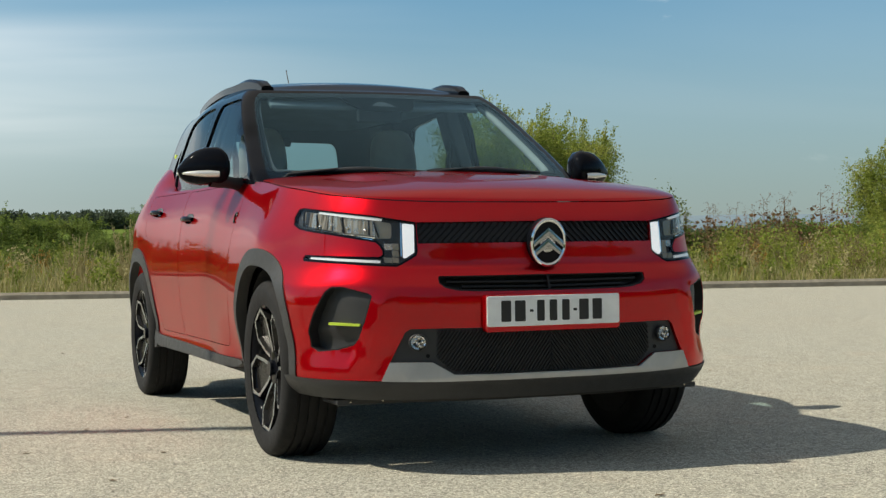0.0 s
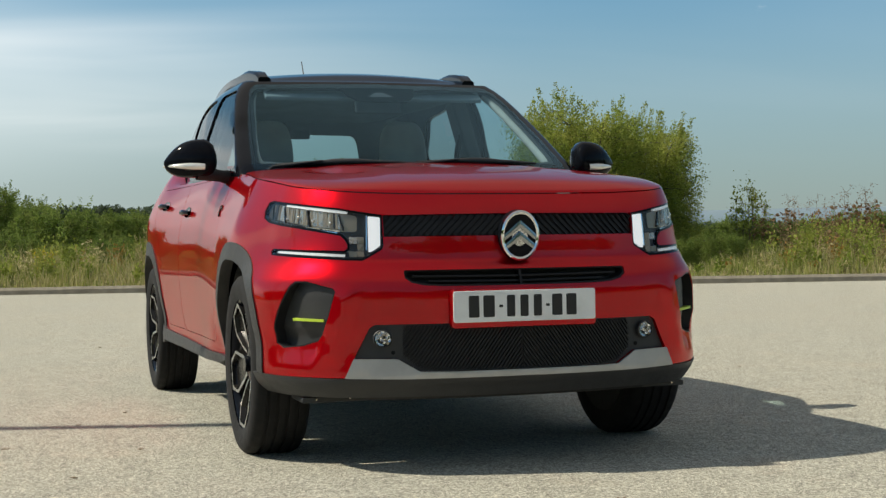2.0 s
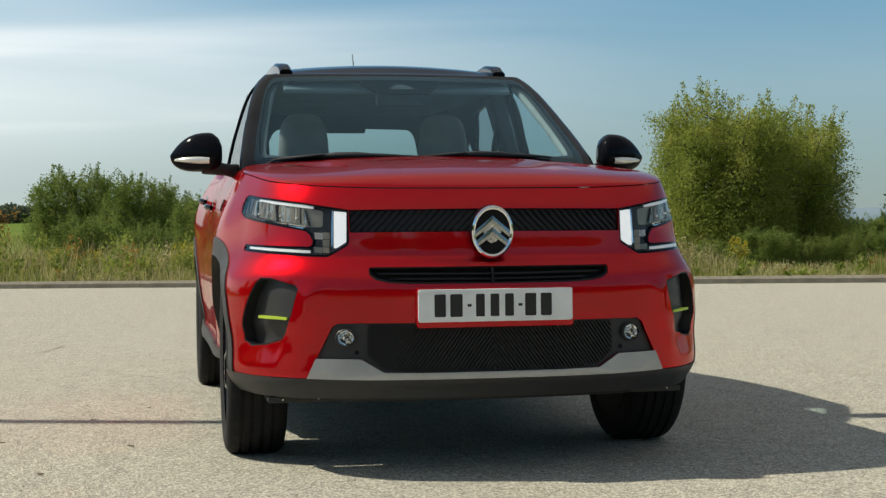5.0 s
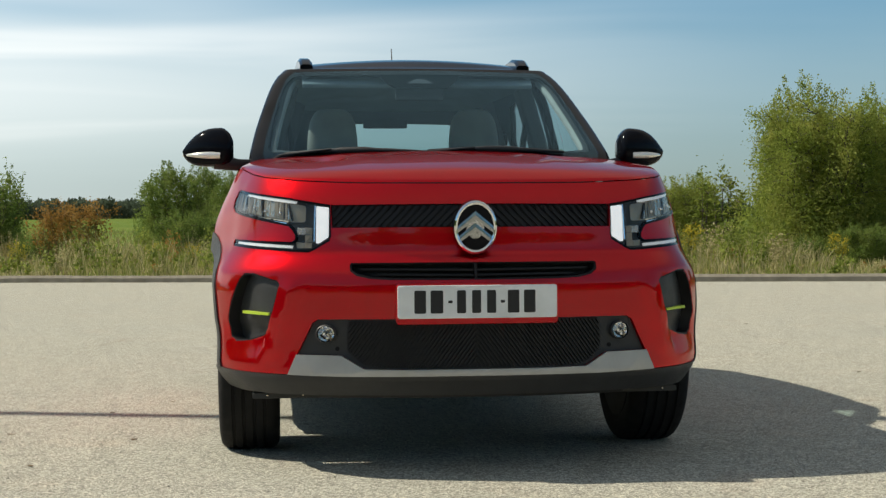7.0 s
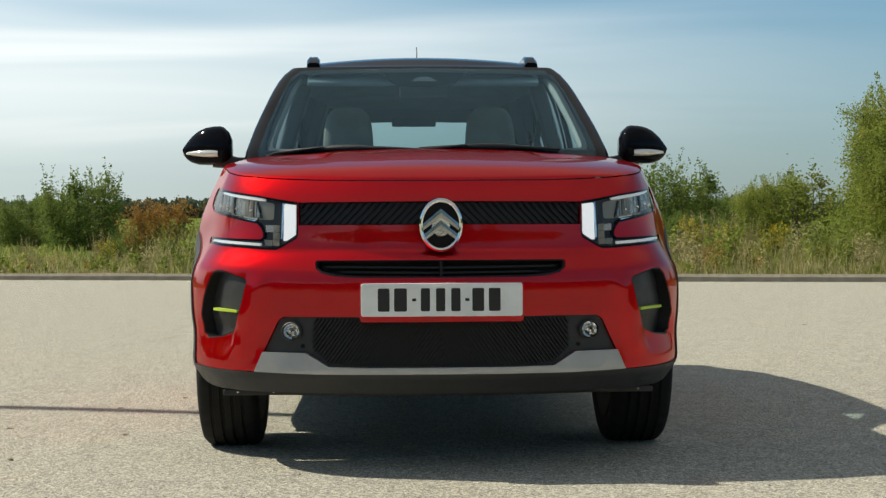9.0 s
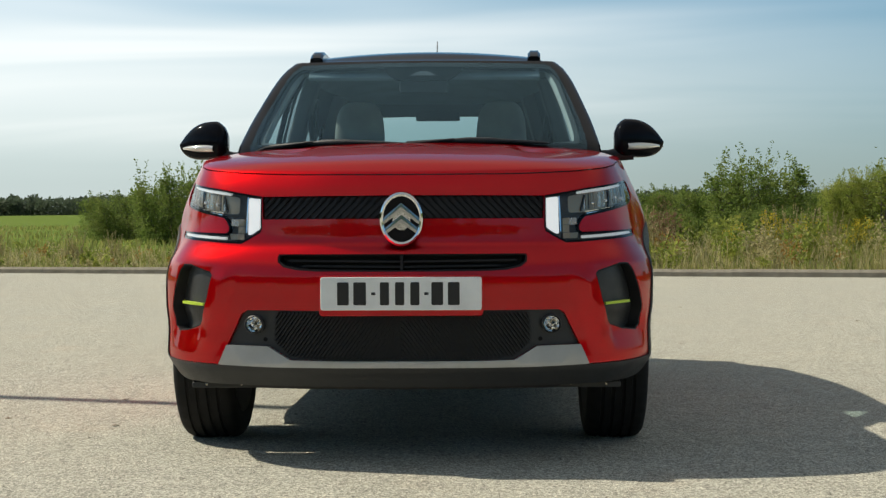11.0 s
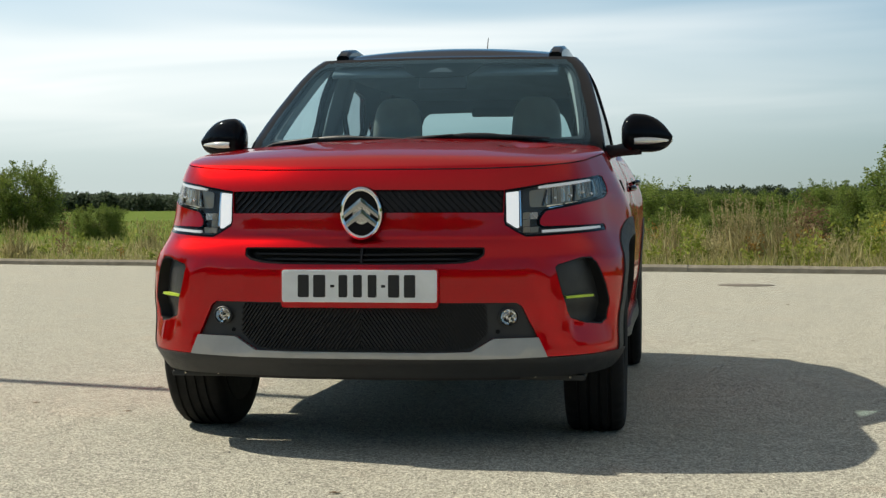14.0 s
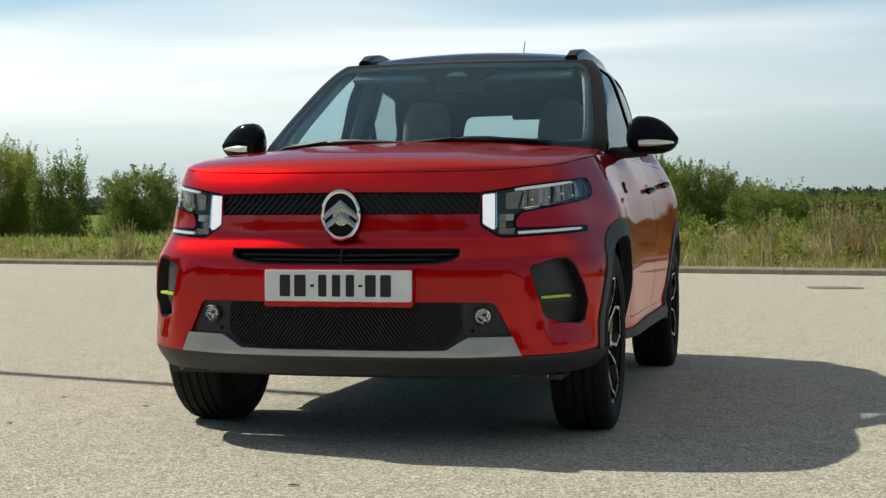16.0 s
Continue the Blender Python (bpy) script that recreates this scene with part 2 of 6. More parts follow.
def concrete_material():
    m = Mat("pale_concrete").set(Roughness=.92, Specular_IOR_Level=.18)
    v = m.coords()
    big = m.noise(v, .55, 5.0, .6)
    mid = m.noise(v, 6.0, 6.0, .65)
    fine = m.noise(v, 95.0, 3.0, .7)
    stone = m.n.new("ShaderNodeTexVoronoi")
    stone.inputs["Scale"].default_value = 250
    m.l.new(v, stone.inputs["Vector"])
    base = m.ramp(mid, (.25, (.305, .300, .256)), (.55, (.363, .358, .308)), (.80, (.414, .408, .355)))
    base = m.mix(m.span(big, .35, .72, 0, .45), base, (.384, .363, .298))
    base = m.mix(m.span(m.noise(v, 1.7, 5.0, .6), .58, .72, 0, .35), base, (.41, .34, .265))
    # the pebbles of the washed surface, each with its own tone
    base = m.mix(1.0, base, m.ramp(m.grey(stone.outputs["Color"], 0), (0, (.36, .355, .35)), (.5, (1.08, 1.075, 1.07)), (1, (1.80, 1.79, 1.76))), "MULTIPLY")
    pebble = m.n.new("ShaderNodeTexVoronoi")
    pebble.inputs["Scale"].default_value = 105
    m.l.new(v, pebble.inputs["Vector"])
    base = m.mix(1.0, base, m.ramp(m.grey(pebble.outputs["Color"], 1), (0, (.70, .695, .69)), (.5, (1.0, 1.0, 1.0)), (1, (1.28, 1.28, 1.27))), "MULTIPLY")
    base = m.mix(m.span(fine, .60, .72, 0, .7), base, (.14, .125, .10))
    # thin wandering cracks, broken up
    warp = m.noise(v, 1.6, 4.0)
    vv = m.n.new("ShaderNodeVectorMath")
    vv.operation = "ADD"
    m.l.new(v, vv.inputs[0])
    sc = m.n.new("ShaderNodeVectorMath")
    sc.operation = "SCALE"
    sc.inputs["Scale"].default_value = .9
    m.l.new(warp, sc.inputs[0])
    m.l.new(sc.outputs[0], vv.inputs[1])
    crack = m.n.new("ShaderNodeTexVoronoi")
    crack.feature = "DISTANCE_TO_EDGE"
    crack.inputs["Scale"].default_value = .16
    m.l.new(vv.outputs[0], crack.inputs["Vector"])
    line = m.span(crack.outputs["Distance"], .0022, .0006)
    some = m.span(m.noise(v, .5, 3.0), .52, .60)
    gap = m.mix(1.0, line, some, "MULTIPLY")
    base = m.mix(m.mix(1.0, gap, (.45, .45, .45), "MULTIPLY"), base, (.17, .155, .13))
    m.colour(base)
    h = m.mix(.6, fine, stone.outputs["Distance"])
    m.bump(h, .75, .006)
    return m.m


CONCRETE, MEADOW = concrete_material(), meadow_material()
FAR = np.array([-3800, -1500, -700, -350, -200, -120, -80, -55, -40, -30, -22, -16, -11, -7, -3, 0, 3, 7, 11, 16, 22, 30, 40, 55, 80, 120, 200, 350, 700, 1500, 3800], float)


def land(x, y):
    """Meadow level: just under the slab inside the lot, above it outside."""
    d = (y - kerb_y(x)) * KERB_NOR.y
    if d > .1:
        return rise(x, y)
    if LOT[0] < x < LOT[1] and y > LOT[2]:
        return -.05
    return .05


LOT = (-26.0, 60.0, -22.0)
rows_d = np.r_[-3800, -1500, -600, -250, -120, -60, -30, -22.2, -21.8, -10, -.12, .05, .13, 3, 8, 16, 30, 60, 110, 200, 300, 430, 700, 1500, 3800]
cols = np.unique(np.r_[FAR, LOT[0] - .2, LOT[0] + .2, LOT[1] - .2, LOT[1] + .2])
gv, gf = [], []
for d in rows_d:
    for x in cols:
        if d >= -.2:
            y = float(kerb_y(x)) + d / KERB_NOR.y
        elif d > -11:
            y = float(kerb_y(x)) * max(0, 1 + d / 22) + d
        else:
            y = d
        gv.append((x, y, land(x, y)))
n = len(cols)
for j in range(len(rows_d) - 1):
    for i in range(n - 1):
        gf.append((j * n + i, j * n + i + 1, (j + 1) * n + i + 1, (j + 1) * n + i))
ground = tagged(solid("ground", gv, gf, MEADOW), "rough green meadow ground rising gently behind the kerb", "ground", kind="structure")

pv = [(LOT[0], LOT[2], 0), (LOT[1], LOT[2], 0), (LOT[1], float(kerb_y(LOT[1])) + .05, 0), (LOT[0], float(kerb_y(LOT[0])) + .05, 0)]
pavement = tagged(solid("pavement", pv + [(x, y, -.2) for x, y, _ in pv], [(0, 1, 2, 3), (0, 4, 5, 1), (1, 5, 6, 2), (2, 6, 7, 3), (3, 7, 4, 0)], CONCRETE, smooth=False),
                  "pale weathered concrete lot with fine cracks", "pavement", kind="structure")

# ---- kerb of single stones ----
KERB_STONE = Mat("kerb_concrete").set(Roughness=.92)
_v = KERB_STONE.coords()
_r = KERB_STONE.n.new("ShaderNodeObjectInfo")
KERB_STONE.colour(KERB_STONE.mix(KERB_STONE.span(KERB_STONE.noise(_v, 7.0, 6.0), .3, .72), KERB_STONE.mix(_r.outputs["Random"], (.170, .150, .115), (.195, .172, .132)), (.27, .245, .195)))
KERB_STONE.bump(KERB_STONE.noise(_v, 40, 5.0), .6, .01)
kerb = tagged(new("kerb"), "low weathered grey concrete kerb along the meadow", "kerb", kind="structure")
_bm = bmesh.new()
bmesh.ops.create_cube(_bm, size=1)
for _p in _bm.verts:
    _p.co = Vector((_p.co.x * .999, _p.co.y * .15, _p.co.z * .30 - .03))
    if _p.co.z > 0 and _p.co.y < 0:
        _p.co.y += .03
bmesh.ops.bevel(_bm, geom=[e for e in _bm.edges if all(p.co.z > 0 and p.co.y < 0 for p in e.verts)], offset=.045, segments=1, affect="EDGES")
kerb_mesh = bpy.data.meshes.new("kerb_stone")
for _f in _bm.faces:
    _f.smooth = False
_bm.to_mesh(kerb_mesh), _bm.free()
kerb_mesh.materials.append(KERB_STONE.m)
_rng = random.Random(4)
_turn = math.atan2(KERB_DIR.y, KERB_DIR.x)
for k in range(-44, 45):
    stone = new("kerb_stone", kerb_mesh)
    c = Vector((0, float(kerb_y(0)), 0)) + KERB_DIR * k + KERB_NOR * (.075 + _rng.uniform(-.005, .005))
    stone.matrix_basis = Matrix.Translation((c.x, c.y, _rng.uniform(-.004, .004))) @ Matrix.Rotation(_turn + _rng.uniform(-.003, .003), 4, "Z")
    stone.parent = kerb

# ---- vegetation ----


def leaf_material(name, dark, light, dry, back=.35):
    m = Mat(name).set(Roughness=.6, Specular_IOR_Level=.15)
    g = m.n.new("ShaderNodeNewGeometry")
    v = m.coords()
    r = g.outputs["Random Per Island"]
    tone = m.mix(m.span(r, 0, 1), dark, light)
    tone = m.mix(m.span(m.noise(v, 1.3, 3.0), .45, .7, 0, .6), tone, dry)
    m.colour(tone)
    thin = m.node("ShaderNodeBsdfTranslucent")
    m.l.new(tone, thin.inputs[0])
    mix = m.n.new("ShaderNodeMixShader")
    mix.inputs[0].default_value = back
    m.l.new(m.b.outputs[0], mix.inputs[1])
    m.l.new(thin.outputs[0], mix.inputs[2])
    m.l.new(mix.outputs[0], m.out.inputs[0])
    return m.m


BARK = plain("grey_bark", (.10, .085, .065), .9, grain=.6, grain_scale=60)
LEAF_MAIN = leaf_material("bush_leaves", (0.150, 0.200, 0.038), (0.35, 0.41, 0.085), (0.47, 0.45, 0.12), .5)
LEAF_DEEP = leaf_material("deep_leaves", (.100, .152, .034), (.220, .295, .070), (.275, .30, .085), .5)
LEAF_LIGHT = leaf_material("light_leaves", (0.120, 0.160, 0.030), (0.285, 0.335, 0.068), (0.36, 0.345, 0.085), .45)
# leaves of the far trees, lightened and blued in place of haze
HAZED_LEAF = leaf_material("haze_tinted_leaves", (.070, .098, .066), (.105, .138, .085), (.105, .125, .080), .5)
STRAW = leaf_material("dry_grass", (.25, .215, .10), (.56, .49, .27), (.42, .37, .17), .45)
PALE_STRAW = leaf_material("pale_straw", (.26, .225, .105), (.50, .43, .235), (.40, .34, .17), .45)
GRASS = leaf_material("green_grass", (.140, .170, .042), (.34, .35, .100), (.43, .38, .16), .45)
BROWN_STRAW = leaf_material("brown_straw", (.16, .125, .06), (.34, .27, .14), (.27, .22, .11), .4)
RUST = leaf_material("rust_weed", (.25, .14, .036), (.45, .265, .075), (.36, .24, .07), .4)
BROWN = leaf_material("dry_brown_weed", (.15, .090, .052), (.30, .19, .11), (.24, .16, .09), .35)
YELLOW = leaf_material("yellow_flower", (.42, .34, .03), (.68, .52, .05), (.5, .42, .06), .4)


def tube(verts, faces, path, radii, sides=6):
    """Adds a tapered tube along the path to the lists."""
    first = len(verts)
    u = None
    for k, (p, r) in enumerate(zip(path, map(float, radii))):
        a = (path[min(k + 1, len(path) - 1)] - path[max(k - 1, 0)]).normalized()
        u = a.orthogonal() if u is None else u - a * u.dot(a)
        u = u.normalized()
        w = a.cross(u)
        for q in range(sides):
            ang = 2 * math.pi * q / sides
            verts.append(p + r * (u * math.cos(ang) + w * math.sin(ang)))
    for k in range(len(path) - 1):
        for q in range(sides):
            i, j = first + k * sides + q, first + k * sides + (q + 1) % sides
            faces.append((i, j, j + sides, i + sides))


def leaves(rng, centres, normals_out, size, droop=.3):
    """Small pointed leaves at the centres, as 2-triangle diamonds."""
    n = len(centres)
    d = rng.normal(size=(n, 3)) + normals_out * .9
    d[:, 2] -= droop
    d /= np.linalg.norm(d, axis=1)[:, None]
    e = np.cross(d, rng.normal(size=(n, 3)))
    e /= np.linalg.norm(e, axis=1)[:, None] + 1e-9
    ln = size * rng.uniform(.6, 1.35, (n, 1))
    wd = ln * rng.uniform(.22, .36, (n, 1))
    bend = np.cross(d, e) * ln * .12
    c = centres
    quad = np.stack([c, c + d * ln * .5 + e * wd + bend, c + d * ln, c + d * ln * .5 - e * wd + bend], 1).reshape(-1, 3)
    faces = np.arange(4 * n).reshape(-1, 4)
    return quad, faces


def make_bush(name, label, seed, height, width, stems, count, leaf, material, shoots=1.0, skirt=.35, category="bush"):
    """A shrub of many stems: limbs that fork and sprays of small leaves, dense to the ground, with an uneven outline and gaps."""
    r, rng = random.Random(seed), np.random.default_rng(seed)
    root = tagged(new(name), label, category)
    wood_v, wood_f, tips = [], [], []
    for s in range(stems):
        a = 2 * math.pi * (s + r.random()) / stems
        lean = math.sqrt(r.uniform(.0, 1)) * .42 * width
        top = Vector((math.cos(a) * lean, math.sin(a) * lean, height * r.uniform(.74, .92) * (1 - .9 * (lean / width) ** 2)))
        start = Vector((math.cos(a) * .2 * lean, math.sin(a) * .2 * lean, -.1))
        path = []
        for k in range(8):
            u = k / 7
            p = start.lerp(top, u)
            p += Vector((r.uniform(-1, 1), r.uniform(-1, 1), 0)) * .035 * width * u
            p += Vector((math.cos(a), math.sin(a), 0)) * .10 * width * math.sin(math.pi * u)
            path.append(p)
        tube(wood_v, wood_f, path, [height * .011 * (1 - .85 * k / 7) for k in range(8)], 5)
        for k in range(1, 8):
            for _ in range(5 if k < 4 else 4):
                ang = a + r.uniform(-1.9, 1.9)
                tilt = r.uniform(-.15, .9)
                way = Vector((math.cos(ang) * math.cos(tilt), math.sin(ang) * math.cos(tilt), math.sin(tilt)))
                ln = (.11 + .10 * r.random()) * (.55 * width + .45 * height) * (1.15 - .06 * k)
                tip = path[k] + way * ln
                tip.z = max(tip.z, .06 * height)
                tube(wood_v, wood_f, [path[k], path[k].lerp(tip, .5) + Vector((0, 0, .03)), tip], [height * .0035, height * .0025, height * .001], 3)
                tips.append((path[k], tip, 1.0))
        for _ in range(7):
            q = path[r.randint(4, 7)]
            tips.append((q, q + Vector((r.uniform(-.10, .10) * width, r.uniform(-.10, .10) * width, height * r.uniform(.05, .17) * shoots)), .30))
    solid("trunk", wood_v, wood_f, BARK, root, "thin grey-brown forking stems")
    a, b = np.array([t[0] for t in tips]), np.array([t[1] for t in tips])
    thick = np.array([t[2] for t in tips])
    per = rng.integers(0, len(tips), count)
    u = rng.beta(1.5, 1.0, (count, 1)) * 1.04
    spread = (.022 * height + .022 * width) * (1.3 - .75 * u) * thick[per][:, None]
    c = a[per] * (1 - u) + b[per] * u + rng.normal(size=(count, 3)) * spread
    low = rng.random(count) < skirt * .5
    n = int(low.sum())
    ang, rad = rng.uniform(0, 2 * np.pi, n), width * .5 * np.sqrt(rng.uniform(.25, 1, n))
    c[low] = np.stack([rad * np.cos(ang), rad * np.sin(ang), rng.beta(1.2, 2.2, n) * .5 * height], 1)
    c[:, 2] = np.maximum(c[:, 2], .02)
    mid = np.array([0, 0, height * .45])
    outw = (c - mid) / (np.linalg.norm(c - mid, axis=1)[:, None] + 1e-6)
    lv, lf = leaves(rng, c, outw, leaf)
    tagged(solid("crown", lv, lf, material, root, smooth=False), kind="stuff")
    return root


def stand(ob, x, y, turn=0.0, scale=1.0, sink=0.0):
    ob.matrix_basis = Matrix.Translation((x, y, float(rise(x, y)) - sink)) @ Matrix.Rotation(turn, 4, "Z") @ Matrix.Scale(scale, 4)
    return ob


GREENS = "bushes behind the kerb"

# ---- car body surface ----
def curve(table):
    """A smooth function through (t, value...) rows (monotone cubic)."""
    rows = np.array(table, float)
    ts, vs = rows[:, 0], rows[:, 1:]
    h = np.diff(ts)
    d = np.diff(vs, axis=0) / h[:, None]
    m = np.zeros_like(vs)
    m[0], m[-1] = d[0], d[-1]
    for i in range(1, len(ts) - 1):
        for k in range(vs.shape[1]):
            if d[i - 1, k] * d[i, k] > 0:
                w1, w2 = 2 * h[i] + h[i - 1], h[i] + 2 * h[i - 1]
                m[i, k] = (w1 + w2) / (w1 / d[i - 1, k] + w2 / d[i, k])

    def at(t):
        t = np.clip(t, ts[0], ts[-1])
        i = np.clip(np.searchsorted(ts, t, side="right") - 1, 0, len(ts) - 2)
        u = (t - ts[i]) / h[i]
        one = np.ndim(t) == 0
        u, hi = (u, h[i]) if one else (u[:, None], h[i][:, None])
        out = ((1 + 2 * u) * (1 - u) ** 2 * vs[i] + u * (1 - u) ** 2 * hi * m[i]
               + u * u * (3 - 2 * u) * vs[i + 1] + u * u * (u - 1) * hi * m[i + 1])
        if vs.shape[1] > 1:
            return out
        return float(out[0]) if one else out[:, 0]
    return at


# half plan outline of the lower body, nose to tail: turned into distance s along it
PLAN = [(0, .020), (.14, .022), (.28, .034), (.42, .060), (.54, .092), (.64, .136), (.714, .198), (.772, .278),
        (.815, .38), (.845, .49), (.864, .62), (.874, .80), (.871, 1.1), (.866, 1.6), (.866, 2.3), (.874, 2.9),
        (.884, 3.45), (.878, 3.80), (.845, 4.03), (.77, 4.22), (.60, 4.32), (.30, 4.37), (0, 4.38)]


def _outline():
    p = np.array(PLAN, float)
    q = np.concatenate([[[-p[1][0], p[1][1]]], p, [[-p[-2][0], p[-2][1]]]])
    out = []
    for i in range(1, len(q) - 2):
        for u in np.linspace(0, 1, 24, endpoint=False):
            a, b, c, d = q[i - 1:i + 3]
            out.append(.5 * (2 * b + (c - a) * u + (2 * a - 5 * b + 4 * c - d) * u * u + (3 * b - a - 3 * c + d) * u ** 3))
    out.append(p[-1])
    out = np.array(out)
    s = np.r_[0, np.cumsum(np.hypot(*np.diff(out, axis=0).T))]
    n = 600
    ss = np.linspace(0, s[-1], n)
    xy = np.stack([np.interp(ss, s, out[:, 0]), np.interp(ss, s, out[:, 1])], 1)
    tan = np.gradient(xy, axis=0)
    for _ in range(12):
        tan[1:-1] = (tan[:-2] + 2 * tan[1:-1] + tan[2:]) / 4
    nor = np.stack([tan[:, 1], -tan[:, 0]], 1)
    nor /= np.linalg.norm(nor, axis=1)[:, None]
    nor[0], nor[-1] = (0, -1), (0, 1)
    return ss, xy, nor


SS, XY, NOR = _outline()
S_END = SS[-1]


def s_at_y(y):
    """Where along the flank the plan outline passes y."""
    k = np.argmax(XY[:, 1])
    return float(np.interp(y, XY[:k, 1], SS[:k]))


NOSE = curve([(.18, .10), (.24, .06), (.30, .022), (.335, .0), (.37, .002), (.45, .004), (.52, .004), (.61, .004), (.655, .010),
              (.70, .030), (.735, .052), (.80, .057), (.88, .065), (.91, .075), (.93, .085), (.96, .105), (.985, .130), (1.01, .165), (1.03, .20)])
CORNER = curve([(.18, .10), (.24, .06), (.30, .012), (.335, .0), (.45, .004), (.52, .0), (.61, .0), (.66, .004), (.70, .020),
                (.745, .040), (.80, .055), (.88, .067), (.93, .079), (.97, .094), (1.0, .108), (1.03, .124), (1.08, .165)])
FLANK = curve([(.18, .05), (.24, .022), (.30, .016), (.38, .026), (.50, .014), (.62, .004), (.74, .0), (.84, .008), (.92, .022),
               (.97, .036), (1.02, .056), (1.06, .076), (1.10, .10), (1.20, .165)])
FENDER = curve([(.18, .03), (.30, .012), (.50, .0), (.70, .0), (.80, .010), (.90, .034), (.96, .056), (1.0, .074), (1.03, .09), (1.08, .125)])


HIP_S, WHEEL_S = s_at_y(3.505), s_at_y(.835)


def _ease(a, b, x):
    u = np.clip((x - a) / (b - a), 0, 1)
    return u * u * (3 - 2 * u)


def inset(s, z):
    """How far the skin lies inside the plan outline, at s and height z."""
    a = _ease(.35, .85, s)
    b = _ease(1.05, 1.45, s)
    c = _ease(1.75, 2.5, s)
    r = _ease(S_END - 1.6, S_END - .7, s)
    v = NOSE(z) * (1 - a) + CORNER(z) * a
    v = v * (1 - b) + FENDER(z) * b
    v = v * (1 - c) + FLANK(z) * c
    # creases of the front corner: a ridge beside the vent, a hollow under it, a ledge over it
    ridge = .612 + .30 * (.63 - z)
    v = v - .008 * np.clip(1 - np.abs(s - ridge) / .055, 0, 1) * _ease(.36, .42, z) * (1 - _ease(.60, .67, z))
    # a sharp-edged facet under the vent, deepest at its lower edge and running out above the chin
    edge = .700 + .34 * (.47 - z)
    v = v + .011 * np.clip((z - .366) / .078, 0, 1) * (1 - _ease(.47, .52, z)) * np.clip((s - edge) / .025, 0, 1) * np.clip((.960 - s) / .05, 0, 1)
    v = v - .003 * np.exp(-((s - .75) / .20) ** 2) * np.exp(-((z - .685) / .026) ** 2)
    # the skin tucks in at the foot behind the front wheel
    v = v + .034 * np.exp(-((s - WHEEL_S - .46) / .20) ** 2) * (1 - _ease(.33, .60, z))
    # the wings swell towards the wheel arches
    v = v - .013 * np.exp(-((s - 1.42) / .34) ** 2) * _ease(.40, .55, z) * (1 - _ease(.82, .97, z))
    v = v - .010 * np.exp(-((s - HIP_S) / .50) ** 2) * _ease(.40, .55, z) * (1 - _ease(.82, .97, z))
    # wide shoulder over the rear wheel
    v = v - .026 * np.exp(-((s - HIP_S - .05) / .55) ** 2) * _ease(.78, .96, z)
    # the corner stays full beside and behind the vent
    v = v - .015 * np.exp(-((s - .99) / .16) ** 2) * _ease(.29, .36, z) * (1 - _ease(.60, .73, z))
    return v * (1 - r) + (CORNER(z) * .8 + .25 * np.clip(z - .95, 0, 1)) * r


def skin(s, z, out=0.0):
    """A point of the right half of the lower body: s along the outline, height z, out metres proud of the skin."""
    s, z = np.asarray(s, float), np.asarray(z, float)
    d = inset(s, z) - out
    x = np.interp(s, SS, XY[:, 0]) - d * np.interp(s, SS, NOR[:, 0])
    y = np.interp(s, SS, XY[:, 1]) - d * np.interp(s, SS, NOR[:, 1])
    return np.stack([x, y, z], -1)


SHUT = curve([(0, .956), (.35, .958), (.60, .967), (.80, .980), (.95, .993), (1.15, 1.015), (1.45, 1.046), (1.95, 1.084), (2.4, 1.088),
              (3.4, 1.095), (3.9, 1.105), (4.3, 1.16), (4.7, 1.20), (6.2, 1.20)])


# ---- panels cut from the body surface ----
from mathutils.geometry import delaunay_2d_cdt


def inside(poly, pts):
    """Which of the points lie in the polygon."""
    p, q = np.asarray(poly, float), np.asarray(pts, float)
    hit = np.zeros(len(q), bool)
    for (x1, y1), (x2, y2) in zip(p, np.roll(p, -1, 0)):
        cut = (y1 > q[:, 1]) != (y2 > q[:, 1])
        if cut.any():
            at = x1 + (q[:, 1] - y1) * (x2 - x1) / ((y2 - y1) if y2 != y1 else 1e-12)
            hit ^= cut & (q[:, 0] < at)
    return hit


def divided(poly, step):
    """The closed polygon with its long edges divided."""
    out = []
    for a, b in zip(poly, poly[1:] + poly[:1]):
        n = max(1, int(math.ceil(math.hypot(b[0] - a[0], b[1] - a[1]) / step)))
        out += [(a[0] + (b[0] - a[0]) * k / n, a[1] + (b[1] - a[1]) * k / n) for k in range(n)]
    return out


def rounded(poly, r, n=4):
    """The polygon with its corners rounded to about r."""
    out, m = [], len(poly)
    for i, b in enumerate(poly):
        a, c = Vector(poly[i - 1]), Vector(poly[(i + 1) % m])
        b = Vector(b)
        u, v = a - b, c - b
        d = min(r, u.length * .45, v.length * .45)
        p, q = b + u.normalized() * d, b + v.normalized() * d
        for k in range(n + 1):
            t = k / n
            out.append(tuple((1 - t) ** 2 * p + 2 * t * (1 - t) * b + t * t * q))
    return out


def shrunk(poly, d):
    """The polygon moved inwards by d."""
    p = np.array(poly, float)
    area = .5 * np.sum(p[:, 0] * np.roll(p[:, 1], -1) - np.roll(p[:, 0], -1) * p[:, 1])
    sign = 1 if area > 0 else -1
    e1, e2 = p - np.roll(p, 1, 0), np.roll(p, -1, 0) - p
    e1 /= np.linalg.norm(e1, axis=1)[:, None] + 1e-12
    e2 /= np.linalg.norm(e2, axis=1)[:, None] + 1e-12
    n1, n2 = np.stack([-e1[:, 1], e1[:, 0]], 1) * sign, np.stack([-e2[:, 1], e2[:, 0]], 1) * sign
    n = n1 + n2
    n /= np.maximum(np.linalg.norm(n, axis=1)[:, None], .6)
    return [tuple(v) for v in p + n * d]


